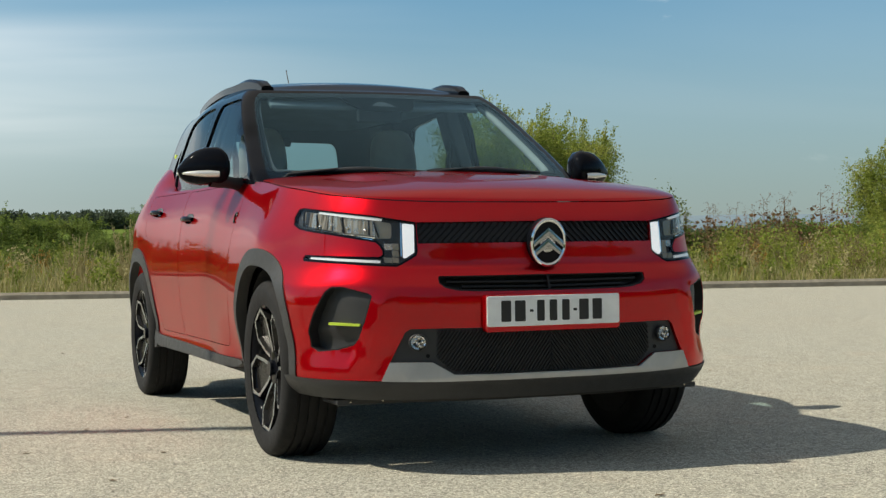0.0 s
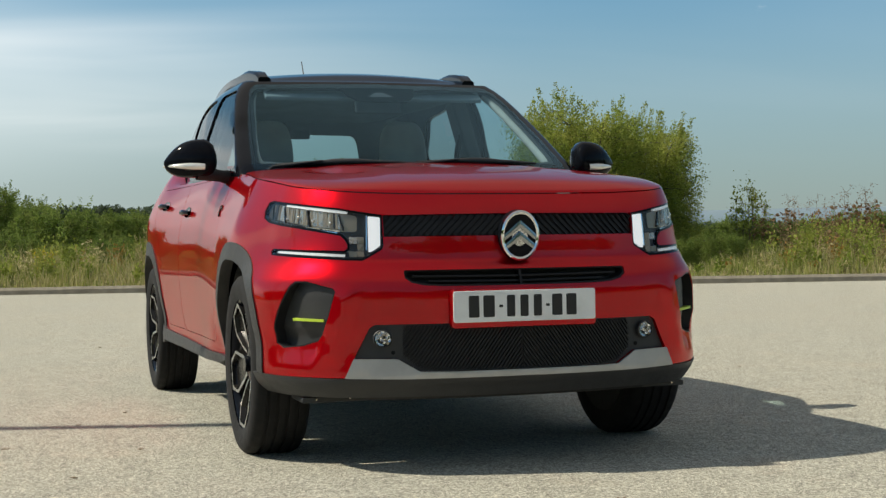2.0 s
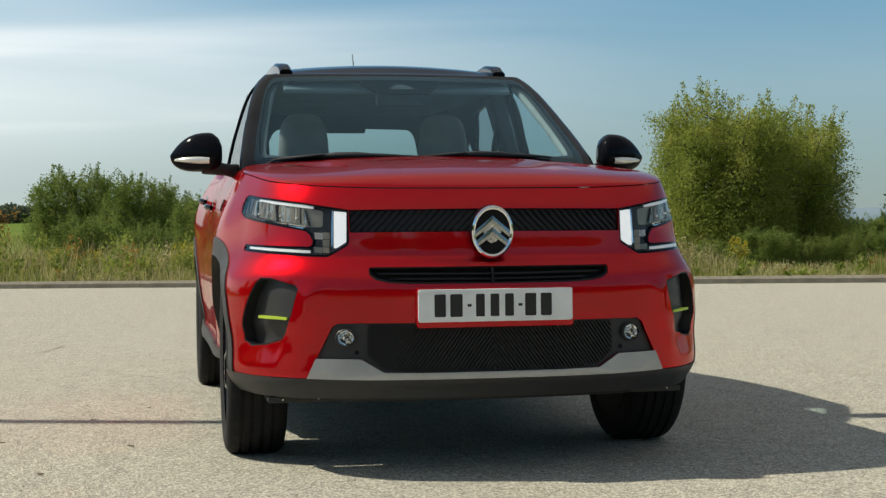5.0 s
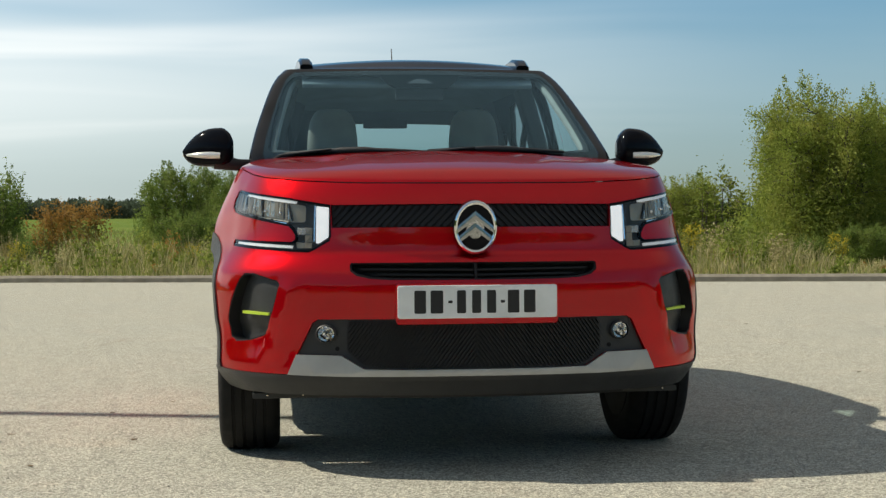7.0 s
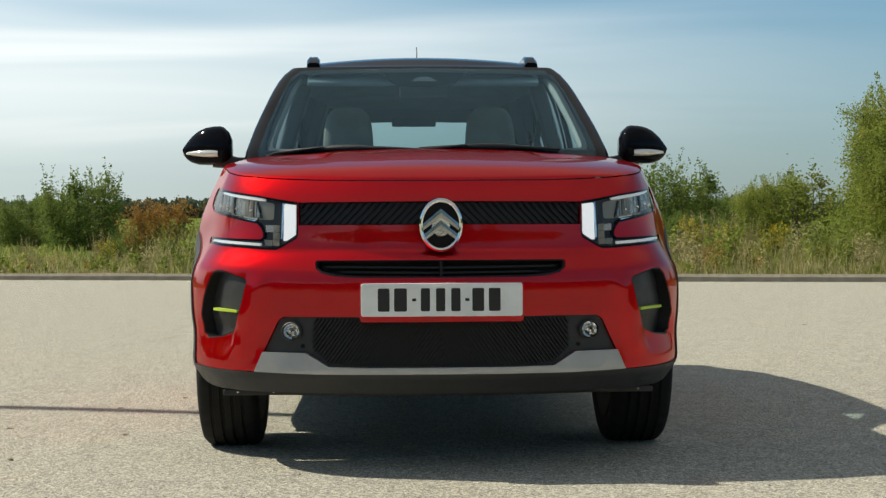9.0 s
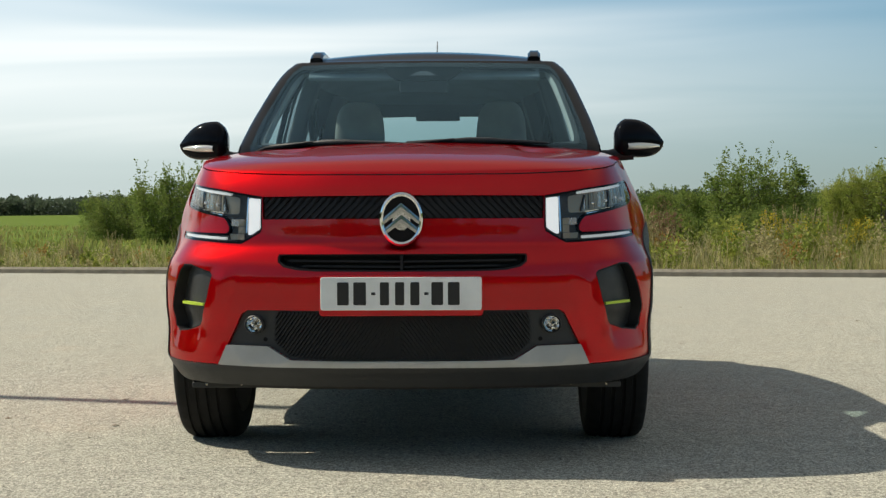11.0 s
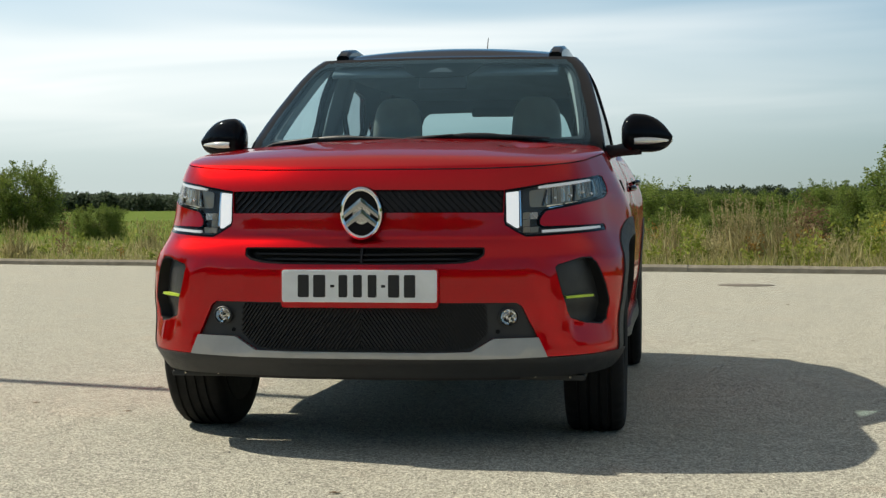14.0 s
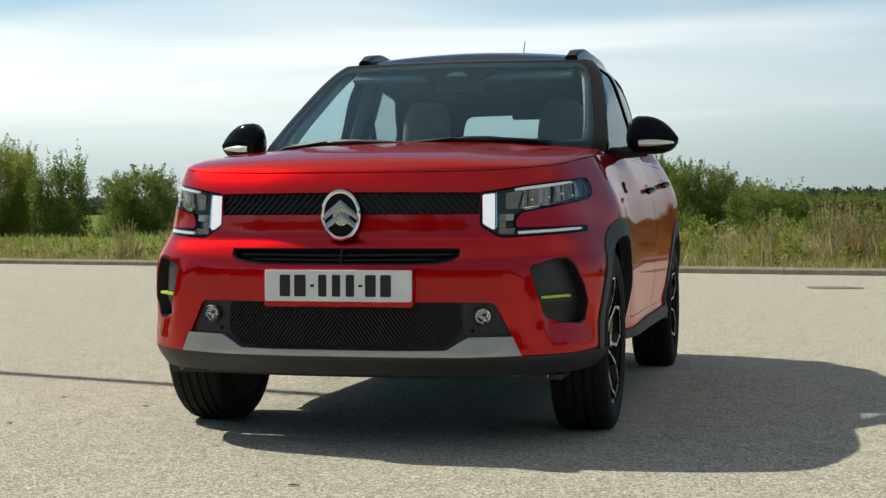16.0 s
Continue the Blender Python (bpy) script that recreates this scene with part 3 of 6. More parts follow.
def cut_sheet(outer, holes=(), step=.03, inner=None):
    """Triangles over the outer polygon without the holes, with the outlines as exact edges."""
    rings = [divided(list(outer), step)] + [divided(list(h), min(step, .02)) for h in holes]
    pts, edges = [], []
    for ring in rings:
        k = len(pts)
        pts += ring
        edges += [(k + i, k + (i + 1) % len(ring)) for i in range(len(ring))]
    bound = np.array(pts)
    lo, hi = np.array(outer).min(0), np.array(outer).max(0)
    gx, gy = np.meshgrid(np.arange(lo[0] + step / 2, hi[0], step), np.arange(lo[1] + step / 2, hi[1], step))
    g = np.stack([gx.ravel(), gy.ravel()], 1)
    g = g[inside(outer, g)]
    for h in holes:
        g = g[~inside(h, g)]
    if len(g):
        near = np.array([np.min(np.abs(bound - q).max(1)) for q in g])
        g = g[near > step * .4]
    pts += [tuple(q) for q in g]
    v, _, tri, *_ = delaunay_2d_cdt([Vector(p) for p in pts], edges, [], 0, 1e-6)
    v = np.array([tuple(p) for p in v])
    tri = np.array([t for t in tri if len(t) == 3])
    mid = v[tri].mean(1)
    keep = inside(outer, mid)
    for h in holes:
        keep &= ~inside(h, mid)
    tri = tri[keep]
    a, b, c = v[tri[:, 0]], v[tri[:, 1]], v[tri[:, 2]]
    flip = ((b - a)[:, 0] * (c - a)[:, 1] - (b - a)[:, 1] * (c - a)[:, 0]) < 0
    tri[flip] = tri[flip][:, ::-1]
    used, back = np.unique(tri, return_inverse=True)
    return v[used], back.reshape(tri.shape)


def field_normals(surf, uv, out):
    h = .004
    du = surf(uv[:, 0] + h, uv[:, 1], out) - surf(uv[:, 0] - h, uv[:, 1], out)
    dv = surf(uv[:, 0], uv[:, 1] + h, out) - surf(uv[:, 0], uv[:, 1] - h, out)
    n = np.cross(du, dv)
    return n / (np.linalg.norm(n, axis=1)[:, None] + 1e-12)


FLIP = np.array([-1, 1, 1])


def laid(surf, outer, holes=(), out=0.0, step=.03, wall=0.0, hole_wall=0.0, sides=(1, -1)):
    """Arrays (verts, faces, normals) of a panel on both halves; wall: depth of the rim round it."""
    uv, tri = cut_sheet(outer, holes, step)
    p, n = surf(uv[:, 0], uv[:, 1], out), field_normals(surf, uv, out)
    chunks = [(p, [tuple(t) for t in tri], n)]
    for ring, depth in [(outer, wall)] + [(h, hole_wall) for h in holes]:
        if not depth:
            continue
        loop = np.array(divided(list(ring), min(step, .02)))
        area = np.sum(loop[:, 0] * np.roll(loop[:, 1], -1) - np.roll(loop[:, 0], -1) * loop[:, 1])
        if (area < 0) == (ring is outer):
            loop = loop[::-1]
        a, b = surf(loop[:, 0], loop[:, 1], out), surf(loop[:, 0], loop[:, 1], out - depth)
        m = len(loop)
        half = (loop + np.roll(loop, -1, 0)) / 2
        if ring is outer:
            skip = np.any([inside(h, half) for h in holes], axis=0) if len(holes) else np.zeros(m, bool)
        else:
            skip = ~inside(outer, half)
        tang = np.roll(a, -1, 0) - np.roll(a, 1, 0)
        wn_ = np.cross(tang, a - b)
        wn_ /= np.linalg.norm(wn_, axis=1)[:, None] + 1e-12
        quads = []
        for i in range(m):
            j = (i + 1) % m
            if abs(loop[i, 0]) < 1e-5 and abs(loop[j, 0]) < 1e-5 or skip[i]:
                continue
            quads.append((i, i + m, j + m, j))
        chunks.append((np.concatenate([a, b]), quads, np.concatenate([wn_, wn_])))
    verts, faces, norms = [], [], []
    for side in sides:
        for p, fs, n in chunks:
            k = sum(len(v) for v in verts)
            verts.append(p if side > 0 else p * FLIP)
            norms.append(n if side > 0 else n * FLIP)
            faces += [tuple(k + i for i in (fc if side > 0 else fc[::-1])) for fc in fs]
    return np.concatenate(verts), faces, np.concatenate(norms)


def merged(*chunks):
    verts, faces, norms, k = [], [], [], 0
    for v, fs, n in chunks:
        verts.append(v), norms.append(n)
        faces += [tuple(k + i for i in fc) for fc in fs]
        k += len(v)
    return np.concatenate(verts), faces, np.concatenate(norms)


def put(name, chunk, material, parent, label=""):
    v, fs, n = chunk
    return solid(name, v, fs, material, parent, label, True, n)


# ---- the car ----
car = tagged(new("car"), "red metallic compact SUV with black roof, parked on concrete", "car")
HUB_Y, HUB_Z, TYRE_R = (.835, 3.505), .335, .342
HUB_S = [s_at_y(y) for y in HUB_Y]

# outlines on the front, as distance along the body from the centre and height
LAMP = [(.490, .888), (.563, .899), (.661, .913), (.80, .926), (.95, .938), (1.10, .950), (1.135, .945), (1.150, .915), (1.140, .888),
        (1.092, .870), (.98, .857), (.86, .845), (.709, .826), (.651, .818), (.633, .805), (.620, .787), (.620, .774), (.632, .767),
        (.80, .771), (1.02, .777), (1.032, .766), (1.022, .754), (.80, .743), (.718, .739), (.616, .733), (.563, .731), (.539, .742),
        (.490, .769), (.485, .785)]
GRILLE = [(0, .812), (.4835, .812), (.4885, .887), (0, .889)]
SLOT = [(0, .640), (.132, .640), (.285, .641), (.350, .645), (.393, .655), (.414, .671), (.417, .690), (.413, .697), (0, .697)]
VENT = [(.653, .629), (.664, .640), (.766, .664), (.815, .664), (.842, .646), (.893, .570), (.924, .500), (.922, .448), (.885, .432),
        (.794, .440), (.727, .458), (.704, .482), (.678, .544)]
INTAKE = [(0, .350), (.238, .350), (.367, .352), (.443, .396), (.593, .398), (.539, .502), (.520, .514), (0, .514)]
SKID = [(0, .328), (.423, .328), (.623, .333), (.593, .398), (.443, .396), (.367, .352), (.238, .350), (0, .350)]


def arch(k, a, top, n=40, foot=.292, back=.292):
    """An arch outline round wheel k: half width a, top height, open at the foot."""
    c = HUB_S[k]
    out = []
    for i in range(n + 1):
        w = math.pi * i / n
        x, y = math.cos(w), math.sin(w)
        x = math.copysign(abs(x) ** .86, x)
        out.append((c + a * x, HUB_Z + (top - HUB_Z) * y ** .92))
    out = [(s, max(z, back)) if s > c else (s, z) for s, z in out]
    return [(c + a * 1.0, min(back, out[0][1]) if back < HUB_Z else back - .004)] + out + [(c - a * 1.0, foot)]


OPEN = [arch(0, .384, .738, foot=.328, back=.318), arch(1, .386, .740, foot=.285, back=.43)]
CLAD = [arch(0, .429, .804, foot=.335, back=.326), arch(1, .446, .815, back=.44)]
FRONT_DOOR = rounded([(2.04, .385), (2.98, .385), (3.03, .46), (3.035, .92), (3.12, 1.088), (1.98, 1.084), (1.94, .95), (1.96, .55)], .04)
REAR_DOOR = rounded([(3.02, .385), (3.53, .385), (3.61, .50), (3.635, .64), (3.72, .80), (3.86, .90), (3.90, 1.00), (3.94, 1.092), (3.135, 1.090), (3.047, .92), (3.042, .46)], .03)
SILL_TOP = .350

edge_top = [(s, float(SHUT(s))) for s in np.linspace(S_END, 0, 120)]
BODY = [(0, .329), (.42, .329), (.62, .334), (1.0, .338), (1.6, .332), (1.85, .340), (3.5, .356), (HUB_S[1] - .2, .356), (HUB_S[1] - .15, .452), (S_END, .47)] + edge_top
clad_full = [[(s, min(z, 9)) for s, z in c] for c in CLAD]

def beyond(poly):
    """A half outline carried just past the centre line, so that the cut is clean there."""
    return [(-.02 if s == 0 else s, z) for s, z in poly]


SKID_CUT = [(s, z - .01 if z < .34 else z) for s, z in SKID]
body = put("body", laid(skin, BODY, [LAMP, beyond(GRILLE), beyond(SLOT), VENT, beyond(INTAKE), beyond(SKID_CUT), *clad_full, FRONT_DOOR, REAR_DOOR],
                        step=.021, wall=.012, hole_wall=.018), PAINT, car, "glossy red metallic bodywork")
for side in (1, -1):
    for name, outline in (("front_door", FRONT_DOOR), ("rear_door", REAR_DOOR)):
        put(name, laid(skin, shrunk(outline, .0028), step=.04, wall=.02, sides=(side,)), PAINT, car)
    put("headlamp_seal", laid(skin, LAMP, out=-.016, step=.05, sides=(side,)), BLACK_PLASTIC, car)

# wheel arch cladding, sills, chin
for side in (1, -1):
    for k in range(2):
        ring = CLAD[k][:-1] + [CLAD[k][-1]] + OPEN[k][::-1]
        put("arch_cladding", laid(skin, ring, out=.005, step=.03, wall=.045, sides=(side,)), GREY_PLASTIC, car, "dark grey plastic wheel arch trim")
    a, b = HUB_S[0] + .40, HUB_S[1] - .40
    put("sill", laid(skin, [(a, .328), (a + .14, .303), (b - .12, .303), (b, .330), (b, SILL_TOP + .03), (b - .10, SILL_TOP + .010), (a + .3, SILL_TOP - .008), (a, SILL_TOP - .012)], out=.012, step=.04, wall=.04, sides=(side,)),
        GREY_PLASTIC, car, "dark grey plastic sill trim")
put("chin", laid(skin, [(0, .262), (.60, .264), (.90, .266), (1.045, .271), (1.08, .298), (1.08, .340), (.62, .331), (0, .326)], out=.006, step=.03, wall=.05), BLACK_PLASTIC, car,
    "matt black plastic lower bumper")
put("lower_valance", laid(skin, [(0, .250), (.55, .250), (.55, .268), (0, .268)], out=-.03, step=.03, wall=.25), DARK, car)
put("skid_plate", laid(skin, SKID, out=.008, step=.03, wall=.02), SILVER, car, "satin silver bumper insert")

# ---- front openings ----
grille = put("grille", laid(skin, GRILLE, out=-.014, step=.03), FIN, car)
slot = put("air_slot", laid(skin, SLOT, out=-.05, step=.03), DARK, car)
intake = put("lower_intake", laid(skin, INTAKE, out=-.012, step=.03), BLACK_PLASTIC, car)


def lath(poly_line, width, out, depth, surf=skin, side=1, tilt=0.0):
    """A thin raised strip along a line on the body surface."""
    p = np.array(poly_line, float)
    t = np.gradient(p, axis=0)
    t /= np.linalg.norm(t, axis=1)[:, None]
    nrm = np.stack([-t[:, 1], t[:, 0]], 1) * width / 2
    l, r = p + nrm, p - nrm
    top_l, top_r = surf(l[:, 0], l[:, 1], out), surf(r[:, 0], r[:, 1], out - tilt)
    low_l, low_r = surf(l[:, 0], l[:, 1], out - depth), surf(r[:, 0], r[:, 1], out - depth)
    m = len(p)
    v = np.concatenate([top_l, top_r, low_l, low_r])
    f = []
    for i in range(m - 1):
        f += [(i, m + i, m + i + 1, i + 1), (2 * m + i, i, i + 1, 2 * m + i + 1), (m + i, 3 * m + i, 3 * m + i + 1, m + i + 1)]
    f += [(0, 2 * m, 3 * m, m), (m - 1, 2 * m - 1, 4 * m - 1, 3 * m - 1)]
    if side < 0:
        v = v * FLIP
        f = [q[::-1] for q in f]
    return v, f


def laths(name, lines, width, out, depth, material, parent, label="", tilt=0.0):
    for line in lines:
        for side in (1, -1):
            v, f = lath(line, width, out, depth, side=side, tilt=tilt)
            solid(name, v, f, material, parent, label, smooth=False)


def clip_line(poly, a, b, n=7):
    """The stretch of the line a-b inside the polygon."""
    t = np.linspace(0, 1, 160)
    q = np.array(a) + t[:, None] * (np.array(b) - np.array(a))
    ok = np.where(inside(poly, q))[0]
    if len(ok) < 6:
        return None
    return [tuple(v) for v in np.linspace(q[ok[0]], q[ok[-1]], n)]


# slanting fins of the upper grille and the lower intake
fins = [clip_line(shrunk(GRILLE, .004), (s, .80), (s - .105, .90)) for s in np.arange(.012, .60, .026)]
laths("grille_fin", [q for q in fins if q], .0125, -.005, .008, FIN, grille, tilt=.0045)
fins = [clip_line(shrunk(GRILLE, .002), (s, .868), (s - .022, .892), 3) for s in np.arange(.10, .50, .026)]
laths("grille_tooth", [q for q in fins if q], .009, -.003, .008, FIN, grille, tilt=.004)
MESH_AREA = rounded([(0, .356), (.30, .357), (.372, .366), (.425, .412), (.421, .508), (0, .508)], .012)
put("intake_recess", laid(skin, MESH_AREA, out=-.011, step=.04), DARK, car)
fins = [clip_line(MESH_AREA, (s, .34), (s - .14, .53)) for s in np.arange(.02, .60, .0135)]
laths("intake_fin", [q for q in fins if q], .0055, -.003, .008, FIN, intake)
for z in (.655, .672):
    line = [(s, z + .004 * (s / .4)) for s in np.linspace(-.003, .385 if z > .66 else .33, 12)]
    laths("slot_bar", [line], .006, -.018, .02, FIN, slot)
put("slot_rim", laid(skin, SLOT, [beyond(shrunk(SLOT, .006))], out=-.004, step=.03, hole_wall=.04), FIN, car)

# side vents with a lime accent
for side in (1, -1):
    vent = put("side_vent", laid(skin, VENT, [shrunk(VENT, .005)], out=-.002, step=.03, hole_wall=.04, sides=(side,)), FIN, car, "black side vent with a lime accent")

    def scoop(s, z, out=0.0):
        s, z = np.asarray(s, float), np.asarray(z, float)
        return skin(s, z, out - .010 - .030 * _ease(.66, .90, s))
    put("vent_floor", laid(scoop, VENT, out=.0, step=.02, sides=(side,)), BLACK_PLASTIC, vent)
    v, f = lath([(s, .529 + .004 * (s - .70) / .12) for s in np.linspace(.700, .826, 8)], .0085, -.004, .02, side=side)
    solid("lime_accent", v, f, LIME, vent, "lime green accent bar", smooth=False)

# ---- helpers for fittings on the body ----


def ring_solid(name, profile, m, material, parent, n=40, label="", squash=(1, 1)):
    """A body of revolution about the local -y axis: profile rows of radius and depth."""
    v, f = [], []
    for r, d in profile:
        for k in range(n):
            a = 2 * math.pi * k / n
            v.append(m @ Vector((r * math.cos(a) * squash[0], d, r * math.sin(a) * squash[1])))
    for j in range(len(profile) - 1):
        for k in range(n):
            a, b = j * n + k, j * n + (k + 1) % n
            f.append((a, b, b + n, a + n))
    for j in (0, len(profile) - 1):
        if profile[j][0] > 1e-4:
            f.append(tuple(j * n + k for k in range(n)))
    ob = solid(name, v, f, material, parent, label)
    bm_ = bmesh.new()
    bm_.from_mesh(ob.data)
    bmesh.ops.recalc_face_normals(bm_, faces=bm_.faces)
    for e in bm_.edges:
        if len(e.link_faces) == 2 and e.calc_face_angle(0) > radians(40):
            e.smooth = False
    bm_.to_mesh(ob.data), bm_.free()
    return ob


def on_skin(s, z, out=0.0, side=1):
    """A pose on the body: local -y points out of the skin, z up."""
    p = skin(np.array([s]), np.array([z]), out)[0]
    n = field_normals(skin, np.array([[s, z]]), out)[0]
    p, n = Vector(p * (FLIP if side < 0 else 1)), Vector(n * (FLIP if side < 0 else 1))
    y = -n
    x = y.cross(Vector((0, 0, 1))).normalized()
    zz = x.cross(y).normalized()
    m = Matrix((x, y, zz)).transposed().to_4x4()
    m.translation = p
    return m


# ---- headlamps ----
DRL = [(.497, .781), (.531, .761), (.541, .761), (.543, .884), (.497, .879)]
for side in (1, -1):
    lamp = put("headlamp", laid(skin, LAMP, [shrunk(LAMP, .007)], out=-.002, step=.03, hole_wall=.016, sides=(side,)), BLACK_GLOSS, car, "clear headlamp with lit white running lights")
    put("lamp_cover", laid(skin, shrunk(LAMP, .005), out=-.003, step=.03, sides=(side,)), CLEAR, lamp)
    bowl = rounded([(.585, .830), (.66, .832), (.86, .858), (1.08, .884), (1.12, .915), (1.10, .935), (.95, .925), (.70, .900), (.585, .885)], .012)
    put("reflector", laid(skin, bowl, out=-.0125, step=.03, sides=(side,)), LAMP_GREY, lamp)
    put("running_light", laid(skin, rounded(DRL, .004), out=-.005, step=.02, wall=.008, sides=(side,)), LED, lamp, "lit white running light block")
    v, f = lath([(s, .749 + .0155 * (s - .62) / .33) for s in np.linspace(.63, .985, 16)], .009, -.0045, .008, side=side)
    solid("light_strip", v, f, LED_SOFT, lamp, "thin white light strip", smooth=False)
    v, f = lath([(s, .898 + .032 * (s - .63) / .34) for s in np.linspace(.625, .975, 16)], .010, -.0045, .008, side=side)
    solid("light_strip", v, f, LED_SOFT, lamp, "thin white light strip", smooth=False)
    v, f = lath([(s, .826 + .0285 * (s - .66) / .32) for s in np.linspace(.665, .985, 16)], .008, -.0055, .007, side=side)
    solid("chrome_line", v, f, CHROME, lamp, smooth=False)
    # two dark chambers of tilted facets, parted by thin black walls
    tilt = random.Random(17)
    for s0, s1, n in ((.645, .800, 15), (.812, .965, 15), (.975, 1.075, 7)):
        for q in range(n):
            a0, a1 = s0 + (s1 - s0) * q / n, s0 + (s1 - s0) * (q + 1) / n
            low = lambda s: .839 + .034 * (s - .64) / .34
            ss = np.array([a0, a1, a1 + .006, a0 + .006])
            zz = np.array([low(a0), low(a1), low(a1) + .053, low(a0) + .053])
            base = -.0105 + .002 * ((q % 3) - 1) * .6
            v = skin(ss, zz, base + np.array([tilt.uniform(-.0018, .002) for _ in range(4)]))
            v = np.concatenate([v, skin(ss, zz, np.full(4, -.0125))])
            f = [(0, 1, 2, 3), (0, 4, 5, 1), (1, 5, 6, 2), (2, 6, 7, 3), (3, 7, 4, 0)]
            if side < 0:
                v, f = v * FLIP, [p[::-1] for p in f]
            solid("facet", v, f, (LAMP_DARK, LAMP_GREY, FACET, FACET, LAMP_GREY, LAMP_GREY)[tilt.randrange(6)], lamp, smooth=False)
    for s0 in (.638, .806, .970, 1.078):
        v, f = lath([(s0 + .006 * k, .836 + .034 * (s0 - .64) / .34 + .054 * k / 4) for k in range(5)], .006, -.0055, .008, side=side)
        solid("chamber_wall", v, f, LAMP_DARK, lamp, smooth=False)
    for s0, s1 in ((.655, .735), (.750, .830), (.850, .915)):
        v, f = lath([(s, .834 + .0295 * (s - .66) / .32) for s in np.linspace(s0, s1, 6)], .0055, -.0035, .006, side=side, tilt=.003)
        solid("chrome_dash", v, f, CHROME, lamp, smooth=False)
    for s0, z0 in ((.700, .862), (.790, .871), (.880, .884), (.955, .880)):
        ring_solid("bulb", [(.0055, .004), (.0055, -.003), (.0035, -.006), (.0005, -.007)], on_skin(s0, z0, -.008, side), CHROME, lamp, 12)
    # small bright facets of the foot between the lamp and the running light
    for i, (a0, a1) in enumerate(((.556, .580), (.582, .612), (.614, .640))):
        for b0, b1 in ((.745, .763), (.765, .788), (.790, .812)):
            ss, zz = np.array([a0, a1, a1 + .004, a0 + .002]), np.array([b0, b0 + .001, b1 + .002, b1])
            if inside(shrunk(LAMP, .008), np.stack([ss, zz], 1)).all():
                v = np.concatenate([skin(ss, zz, np.array([tilt.uniform(-.0095, -.0045) for _ in range(4)])), skin(ss, zz, np.full(4, -.0125))])
                f = [(0, 1, 2, 3), (0, 4, 5, 1), (1, 5, 6, 2), (2, 6, 7, 3), (3, 7, 4, 0)]
                if side < 0:
                    v, f = v * FLIP, [p[::-1] for p in f]
                solid("facet", v, f, (LAMP_GREY, FACET, LAMP_DARK, CHROME, LAMP_GREY)[tilt.randrange(5)], lamp, smooth=False)
    v, f = lath([(.5475, z) for z in np.linspace(.768, .886, 6)], .005, -.0045, .008, side=side)
    solid("chrome_line", v, f, CHROME, lamp, smooth=False)

# ---- fog lamps ----
for side in (1, -1):
    m = on_skin(.493, .467, 0, side)
    fog = ring_solid("fog_lamp", [(.040, .006), (.040, -.003), (.036, -.006), (.034, .0), (.030, .012), (.012, .018), (.0005, .019)], m, BLACK_PLASTIC, car, label="small round clear fog lamp", squash=(.86, .76))
    ring_solid("lens", [(.035, -.001), (.024, -.007), (.0005, -.009)], m, CLEAR, fog, squash=(.86, .76))
    bits = random.Random(23)
    for r0, r1, n in ((.003, .013, 5), (.0135, .0225, 9), (.023, .0315, 13)):
        for k in range(n):
            a0, a1 = 2 * math.pi * k / n + r0 * 40, 2 * math.pi * (k + .94) / n + r0 * 40
            tips = [(r * .86 * math.cos(a), bits.uniform(-.0045, .0005), r * .80 * math.sin(a)) for r, a in ((r0, a0), (r0, a1), (r1, a1), (r1, a0))]
            rear = [(x, .008, z) for x, _, z in tips]
            solid("facet", [m @ Vector(p) for p in tips + rear], [(0, 3, 2, 1), (0, 1, 5, 4), (1, 2, 6, 5), (2, 3, 7, 6), (3, 0, 4, 7)],
                  (CHROME, BRIGHT_FACET, LAMP_GREY, BRIGHT_FACET, LAMP_DARK)[bits.randrange(5)], fog, smooth=False)


def slab(name, w, h, d, r, m, material, parent, label="", seg=5):
    """A rounded plate: width, height, depth behind, corner radius; front at local y 0."""
    loop = []
    for cx, cz, a0 in ((w / 2 - r, h / 2 - r, 0), (-w / 2 + r, h / 2 - r, 90), (-w / 2 + r, -h / 2 + r, 180), (w / 2 - r, -h / 2 + r, 270)):
        for k in range(seg + 1):
            a = radians(a0 + 90 * k / seg)
            loop.append((cx + r * math.cos(a), cz + r * math.sin(a)))
    n = len(loop)
    e = min(.0015, d / 3)
    rings = [[(x * (1 - 2 * e / w), 0, z * (1 - 2 * e / h)) for x, z in loop], [(x, e, z) for x, z in loop], [(x, d, z) for x, z in loop]]
    v = [m @ Vector(p) for ring in rings for p in ring]
    f = [tuple(range(n))[::-1], tuple(range(2 * n, 3 * n))]
    for j in range(2):
        f += [(j * n + k, j * n + (k + 1) % n, (j + 1) * n + (k + 1) % n, (j + 1) * n + k) for k in range(n)]
    return solid(name, v, f, material, parent, label, smooth=False)


# ---- number plate and badge ----
PLATE_M = pose(0, -.004, .570, 0, 0, 0)
slab("plate_holder", .528, .132, .03, .012, pose(0, .0, .5635), PAINT, car)
plate = slab("number_plate", .520, .107, .004, .008, PLATE_M, PLATE, car, "white number plate with dark bars for characters")
GLYPH = [(-.191, .046), (-.137, .050), (-.057, .036), (-.008, .036), (.041, .036), (.113, .046), (.166, .046)]
for x, w in GLYPH:
    slab("character_bar", w * .82, .074, .002, .004, PLATE_M @ pose(x + .004, -.0015, 0), INK, plate, seg=2)
for x in (-.093, .078):
    slab("dash_bar", .014, .009, .002, .002, PLATE_M @ pose(x + .004, -.0015, 0), INK, plate, seg=2)

